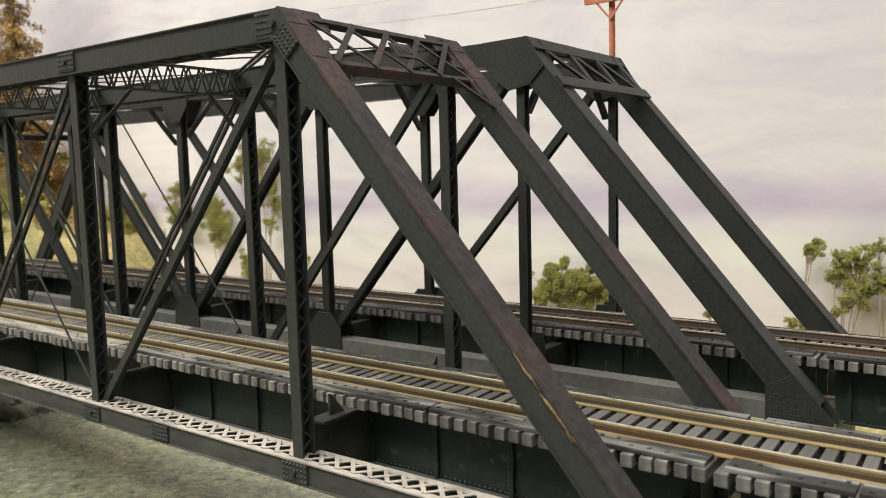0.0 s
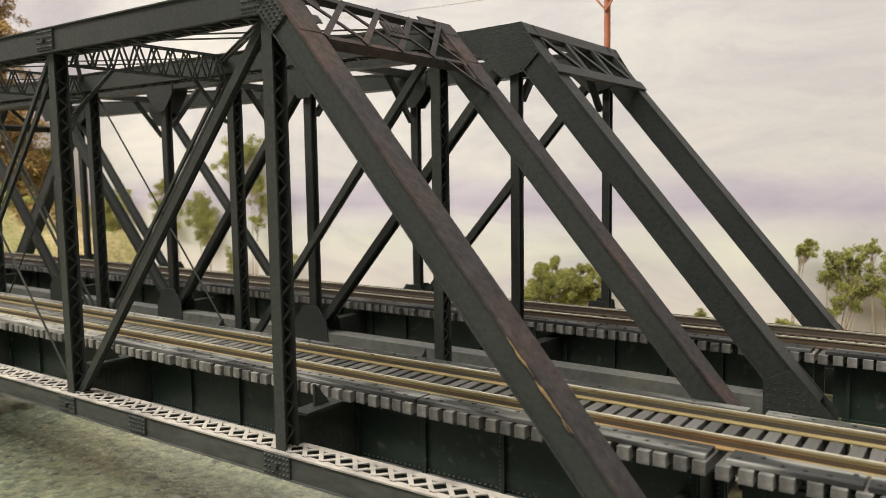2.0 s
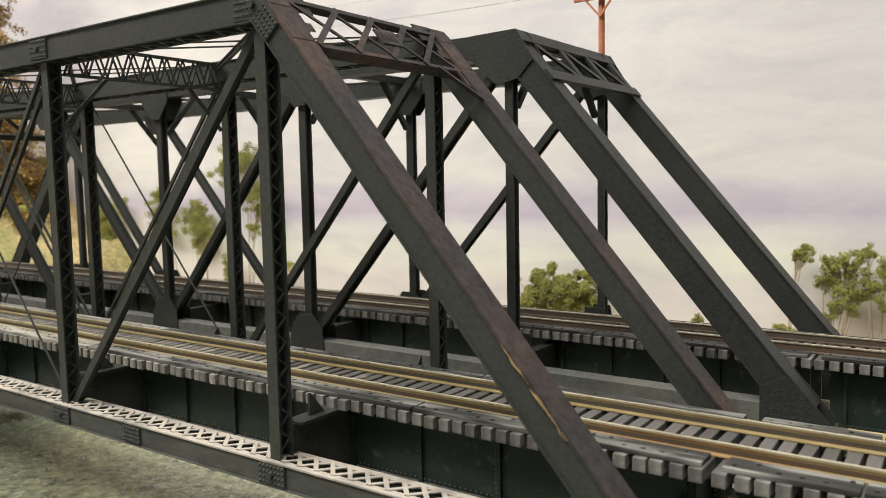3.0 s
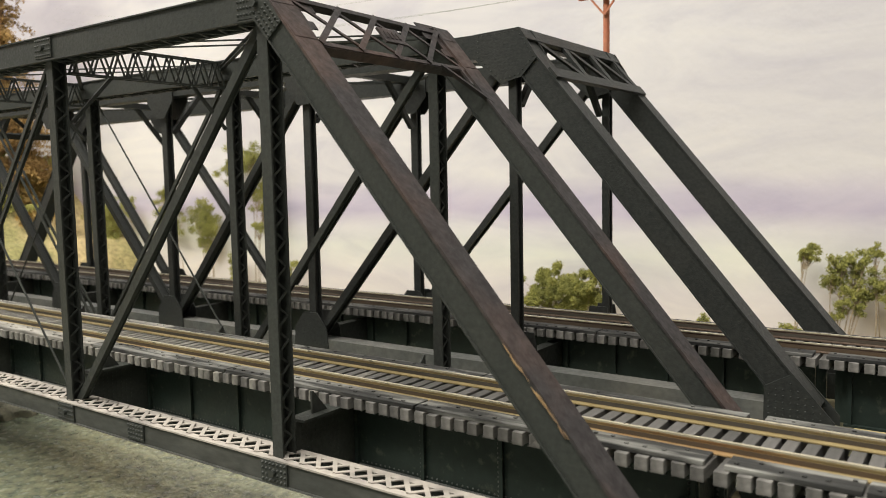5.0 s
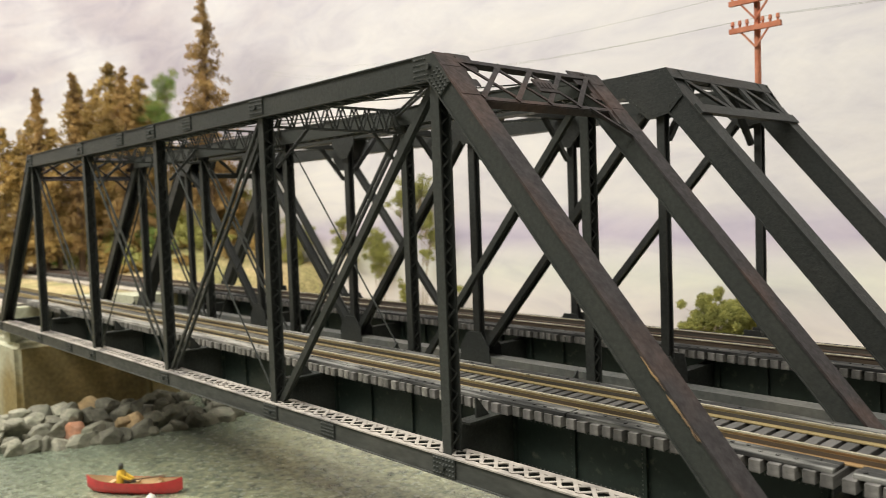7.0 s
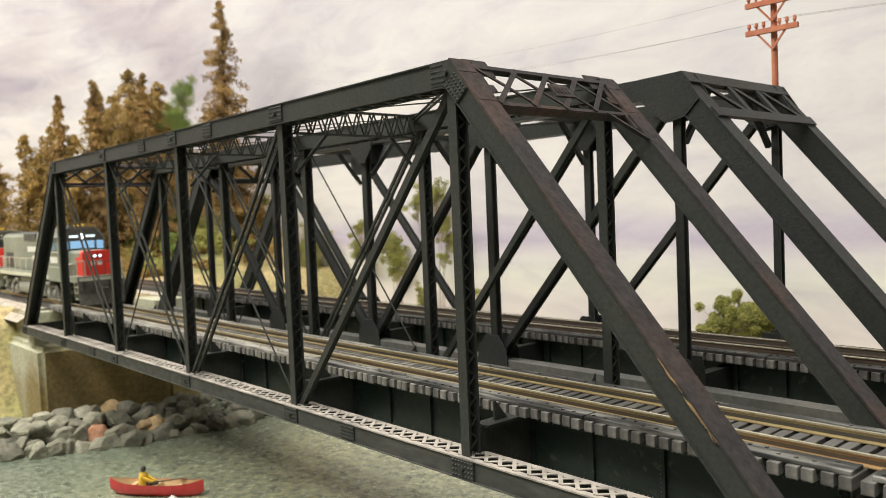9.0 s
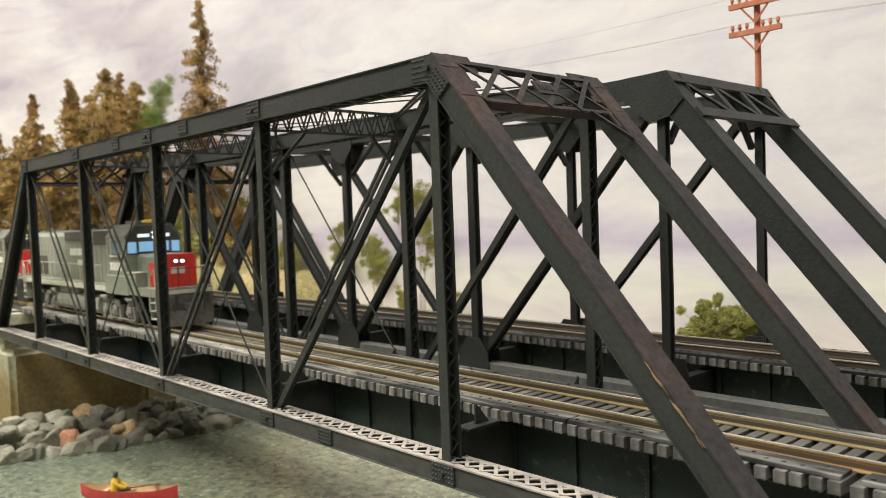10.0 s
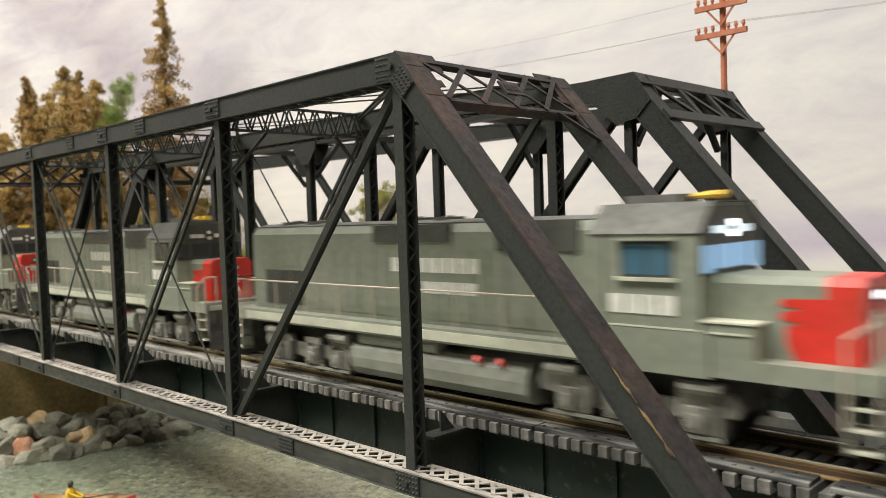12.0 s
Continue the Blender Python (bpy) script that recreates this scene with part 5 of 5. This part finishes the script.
        for w in (0.42, 0.42, 0.42, 0.42):
            part("number_bar", box(fresh(), x, x + w - 0.08, *sorted((g * 1.525, g * 1.545)), 2.82, 3.24), CREAM_FAINT, cab)
            x += w
    for z in (4.52, 4.76):
        part("headlight", tube(fresh(), (0.02, 0, z), (0.12, 0, z), 0.075, 0.075, 12), HEADLIGHT if lit else CREAM, cab)
    part("roof_box", box(fresh(), -2.3, -0.9, -0.55, 0.55, 5.2, 5.42), ROOF, cab)
    bm = fresh()
    for y, l in ((-0.22, 0.9), (0.0, 1.1), (0.22, 0.8)):
        tube(bm, (-0.75, y, 5.36), (-0.75 + l * 0.6, y, 5.38), 0.05, 0.1, 8)
    part("air_horn", bm, YELLOW, cab, "yellow air horn")
    # nose: grey behind, scarlet in front with a swept wing
    npf = lambda a: [(-a, 2.0), (a, 2.0), (a, 3.5), (a - 0.14, 3.66), (-a + 0.14, 3.66), (-a, 3.5)]
    nose = part("nose", fix(prism(fresh(), npf(0.92), 0.0, nl - 0.65, "x")), GREY, lo)
    part("nose_front", fix(prism(fresh(), npf(0.935), nl - 0.65, nl, "x")), RED, nose, "scarlet nose end")
    for g in (-1, 1):
        wing = [(nl - 0.64 + a * 0.85, b) for a, b in ((0, 2.0), (0, 3.25), (-1.0, 3.22), (-1.05, 3.08), (-0.55, 3.03), (-1.0, 2.96), (-1.05, 2.8), (-0.6, 2.74), (-0.92, 2.66), (-0.9, 2.3), (-0.7, 2.0))]
        part("nose_wing", fix(prism(fresh(), wing, *sorted((g * 0.92, g * 0.934)))), RED, nose)
        part("battery_box", box(fresh(), 0.05, 1.15, *sorted((g * 0.94, g * 1.5)), 2.0, 2.72), GREY, lo)
        part("box_lid", box(fresh(), 0.02, 1.18, *sorted((g * 0.93, g * 1.53)), 2.72, 2.76), GREY_PALE, lo)
        part("cab_belt", box(fresh(), -2.66, 0.01, *sorted((g * 1.52, g * 1.535)), 2.52, 2.56), GREY_PALE, cab)
        part("cab_door_edge", box(fresh(), -2.3, -2.27, *sorted((g * 1.52, g * 1.535)), 2.0, 4.5), GREY_DARK, cab)
        part("window_frame", box(fresh(), -1.86, -0.58, *sorted((g * 1.515, g * 1.53)), 3.62, 4.4), GREY_DARK, cab)
        part("box_handle", box(fresh(), 0.2, 1.0, *sorted((g * 1.5, g * 1.53)), 2.5, 2.54), GREY_PALE, lo)
    for y in (-0.17, 0.17):
        part("headlight_ring", tube(fresh(), (nl - 0.01, y, 3.3), (nl + 0.035, y, 3.3), 0.15, 0.15, 14), GREY_DARK, nose)
        part("headlight", tube(fresh(), (nl - 0.01, y, 3.3), (nl + 0.05, y, 3.3), 0.085, 0.085, 12), HEADLIGHT if lit else CREAM, nose)
    for y in (-0.42, -0.02):
        part("letter_bar", box(fresh(), nl, nl + 0.015, y, y + 0.3, 2.68, 3.0), CREAM, nose)
    # frame, walkways, pilots
    part("frame", box(fresh(), tail, deck, -1.5, 1.5, 1.6, 2.0), GREY, lo)
    for g in (-1, 1):
        part("sill", box(fresh(), -17.6, -3.0, *sorted((g * 1.5, g * 1.53)), 1.66, 1.93), GREY_PALE, lo, "pale dusty side sill")
        part("sill_panel", box(fresh(), -3.0, 0.2, *sorted((g * 1.5, g * 1.54)), 1.55, 2.5), GREY, lo)
        rail = part("handrail", tube(fresh(), (-17.4, g * 1.5, 3.05), (-3.6, g * 1.5, 3.05), 0.03, n=6), HANDRAIL, lo)
        for k in range(9):
            x = -17.4 + k * 1.72
            part("stanchion", tube(fresh(), (x, g * 1.5, 2.0), (x, g * 1.5, 3.05), 0.028, n=5), HANDRAIL, rail)
        bm = tube(fresh(), (-3.6, g * 1.5, 3.05), (-3.1, g * 1.5, 3.4), 0.03, n=6)
        part("rail_end", bm, HANDRAIL, rail)
        for xa in (deck - 0.1, tail + 0.1):
            bm = fresh()
            for dy in (0.0, 0.5):
                tube(bm, (xa, g * (1.45 - dy), 0.9 if dy == 0 else 2.0), (xa, g * (1.45 - dy), 3.0), 0.035, n=6)
            tube(bm, (xa, g * 1.45, 3.0), (xa, g * 0.95, 3.0), 0.035, n=6)
            tube(bm, (xa, g * 1.47, 2.95), (xa - (0.55 if xa > 0 else -0.55), g * 1.5, 2.6), 0.035, n=6)
            tube(bm, (xa - (0.55 if xa > 0 else -0.55), g * 1.5, 0.9), (xa - (0.55 if xa > 0 else -0.55), g * 1.5, 2.6), 0.035, n=6)
            part("grab_rail", bm, HANDRAIL, lo)
            for z in (0.55, 0.95, 1.35):
                part("step", box(fresh(), *sorted((xa, xa - (0.55 if xa > 0 else -0.55))), *sorted((g * 1.05, g * 1.5)), z - 0.05, z), GREY_PALE, lo)
            part("step_side", box(fresh(), *sorted((xa - (0.55 if xa > 0 else -0.55), xa - (0.5 if xa > 0 else -0.5))), *sorted((g * 1.05, g * 1.5)), 0.45, 1.6), GREY, lo)
    bm = fresh()
    tube(bm, (deck, -0.9, 2.95), (deck, 0.9, 2.95), 0.022, n=6)
    for y in (-0.3, 0.3):
        tube(bm, (deck, y, 2.0), (deck, y, 2.95), 0.022, n=6)
    part("front_rail", bm, SOOT, lo)
    for xa, g in ((deck, 1), (tail, -1)):
        part("pilot", box(fresh(), *sorted((xa, xa + g * 0.1)), -1.45, 1.45, 0.5, 1.92), PLOUGH, lo)
        bm = fresh()
        prism(bm, [(-1.45, 0.0), (1.45, 0.0), (0.0, 0.42)] if g > 0 else [(-1.3, 0.0), (1.3, 0.0), (0.0, 0.2)], 0.12, 0.85, "z")
        for v in bm.verts:
            v.co = Vector((xa + g * (0.1 + v.co.y), v.co.x, v.co.z))
        part("plough", fix(bm), PLOUGH, lo, "dusty dark snow plough blade")
        bm = box(fresh(), *sorted((xa, xa + g * 0.75)), -0.13, 0.13, 0.95, 1.2)
        box(bm, *sorted((xa + g * 0.6, xa + g * 0.95)), -0.2, 0.2, 0.88, 1.26)
        part("coupler", bm, SOOT, lo)
        part("buffer_beam", box(fresh(), *sorted((xa + g * 0.1, xa + g * 0.13)), -1.4, 1.4, 1.7, 1.9), GREY_PALE if g > 0 else GREY, lo)
        for y in (-1.15, -0.5, 0.5, 1.15):
            part("bracket", box(fresh(), *sorted((xa + g * 0.1, xa + g * 0.2)), y - 0.06, y + 0.06, 1.15, 1.62), SOOT, lo)
        for y in (-0.8, 0.8):
            bm = fresh()
            tube(bm, (xa + g * 0.12, y, 1.5), (xa + g * 0.3, y, 1.1), 0.05, n=6)
            tube(bm, (xa + g * 0.3, y, 1.1), (xa + g * 0.32, y * 0.8, 0.7), 0.05, n=6)
            part("brake_hose", bm, SOOT, lo)
    # fuel tank and reservoirs
    tp = [(-1.36, 0.5), (-1.22, 0.28), (-0.95, 0.18), (0.95, 0.18), (1.22, 0.28), (1.36, 0.5), (1.38, 0.8), (1.32, 1.08), (1.12, 1.28), (-1.12, 1.28), (-1.32, 1.08), (-1.38, 0.8)]
    tank = part("fuel_tank", fix(prism(fresh(), tp, -11.8, -4.75, "x")), TANK, lo)
    for g in (-1, 1):
        part("air_reservoir", tube(fresh(), (-11.4, g * 1.15, 1.42), (-8.0, g * 1.15, 1.42), 0.22, 0.22, 12), TANK, lo)
        part("filler_cap", tube(fresh(), (-6.4, g * 1.2, 1.15), (-6.4, g * 1.42, 1.3), 0.1, 0.1, 8), RED, tank)
        part("filler_cap", tube(fresh(), (-5.6, g * 1.2, 1.15), (-5.6, g * 1.42, 1.3), 0.1, 0.1, 8), RED, tank)
    # trucks
    for ax in (AXLES[:3], AXLES[3:]):
        xm = sum(ax) / 3 + (0.0)
        bol = part("truck", box(fresh(), ax[0] - 0.6, ax[2] + 0.6, -0.62, 0.62, 0.55, 1.35), SOOT, lo)
        for g in (-1, 1):
            y0, y1 = sorted((g * 1.0, g * 1.22))
            sp = [(ax[0] - 0.95, 0.95), (ax[0] - 0.8, 1.2), (ax[0] + 0.5, 1.2), (ax[0] + 0.7, 0.95), (ax[1] - 0.4, 0.95), (ax[1] - 0.2, 1.2), (ax[1] + 0.25, 1.2), (ax[1] + 0.4, 0.95), (ax[2] - 0.5, 0.95), (ax[2] - 0.3, 1.2), (ax[2] + 0.8, 1.2), (ax[2] + 0.95, 0.95),
                  (ax[2] + 0.85, 0.72), (ax[2] - 0.4, 0.62), (ax[1] + 0.4, 0.45), (ax[1] - 0.4, 0.45), (ax[0] + 0.4, 0.62), (ax[0] - 0.85, 0.72)]
            part("side_frame", fix(prism(fresh(), sp, y0, y1)), TRUCK, bol)
            for a in ax:
                part("axle_box", box(fresh(), a - 0.24, a + 0.24, *sorted((g * 1.2, g * 1.4)), 0.34, 0.88), TRUCK, bol)
                part("bearing_cap", tube(fresh(), (a, g * 1.4, 0.6), (a, g * 1.48, 0.6), 0.17, 0.15, 12), TRUCK, bol)
            for a in (ax[0] + 0.85, ax[2] - 0.85):
                part("spring", tube(fresh(), (a, g * 1.28, 0.5), (a, g * 1.28, 1.0), 0.13, 0.13, 8), SOOT, bol)
            part("brake_cylinder", tube(fresh(), (ax[0] - 0.6, g * 1.3, 1.3), (ax[0] + 0.3, g * 1.3, 1.3), 0.16, 0.16, 10), TRUCK, bol)
            part("brake_cylinder", tube(fresh(), (ax[2] - 0.3, g * 1.3, 1.3), (ax[2] + 0.6, g * 1.3, 1.3), 0.16, 0.16, 10), TRUCK, bol)
            for a in ax:
                part("brake_shoe", box(fresh(), a + 0.42, a + 0.56, *sorted((g * 1.06, g * 1.3)), 0.3, 0.95), TRUCK, bol)
                part("pedestal", fix(prism(fresh(), [(a - 0.42, 1.2), (a - 0.3, 0.3), (a - 0.22, 0.3), (a - 0.24, 1.0), (a + 0.24, 1.0), (a + 0.22, 0.3), (a + 0.3, 0.3), (a + 0.42, 1.2)], *sorted((g * 1.2, g * 1.27)))), TRUCK, bol)
            part("sand_pipe", tube(fresh(), (ax[2] + 0.75, g * 1.25, 1.55), (ax[2] + 0.6, g * 1.15, 0.25), 0.035, n=6), SOOT, bol)
            part("brake_rod", box(fresh(), ax[0] - 0.6, ax[2] + 0.6, *sorted((g * 1.3, g * 1.36)), 0.2, 0.28), TRUCK, bol)
    axles = []
    for a in AXLES:
        bm = tube(fresh(), (0, -1.1, 0), (0, 1.1, 0), 0.12, 0.12, 8)
        for g in (-1, 1):
            tube(bm, (0, g * 0.72, 0), (0, g * 0.98, 0), RAD, RAD, 24)
            tube(bm, (0, g * 0.66, 0), (0, g * 0.72, 0), RAD + 0.08, RAD + 0.08, 24)
        ob = mesh_object("wheelset", bm, SOOT)
        ob.parent = lo
        ob.location = Vector((a, 0, RAD)) * CM
        axles.append((ob, a))
    return lo, axles


SPEED = ((0.0, -197.4), (7.5, -75.8), (9.5, -43.0), (10.0, -34.9), (10.5, -26.7), (11.0, -18.4), (11.5, -10.35), (12.0, -1.95))
TRAIN = [(locomotive("leading grey diesel locomotive with scarlet nose and lit cab", True, 0), 0.0),
         (locomotive("second grey diesel locomotive with scarlet nose, cab dark", False, 1), -22.9),
         (locomotive("third grey diesel locomotive coupled behind, cab dark", False, 1), -45.8)]


def along(t):
    """How far the leading cab has come by t seconds."""
    return float(np.interp(t, [r[0] for r in SPEED], [r[1] for r in SPEED]))


def motions():
    for (ob, axles), off in TRAIN:
        times = [k * 0.5 for k in range(25)]
        rows = []
        for t in times:
            x, y, th = rail_pose(along(t) + off - 6.6)
            m = pose(x * CM, y * CM, RT * CM, 0, 0, math.degrees(th)) @ pose(6.6 * CM, 0, 0)
            rows.append((t, m))
        walk(ob, rows)
        if off == 0.0:
            for wheel, a in axles:
                walk(wheel, [(k / 20, pose(a * CM, 0, RAD * CM, 0, math.degrees(along(k / 20) / RAD) % 360, 0)) for k in range(241)])


motions()
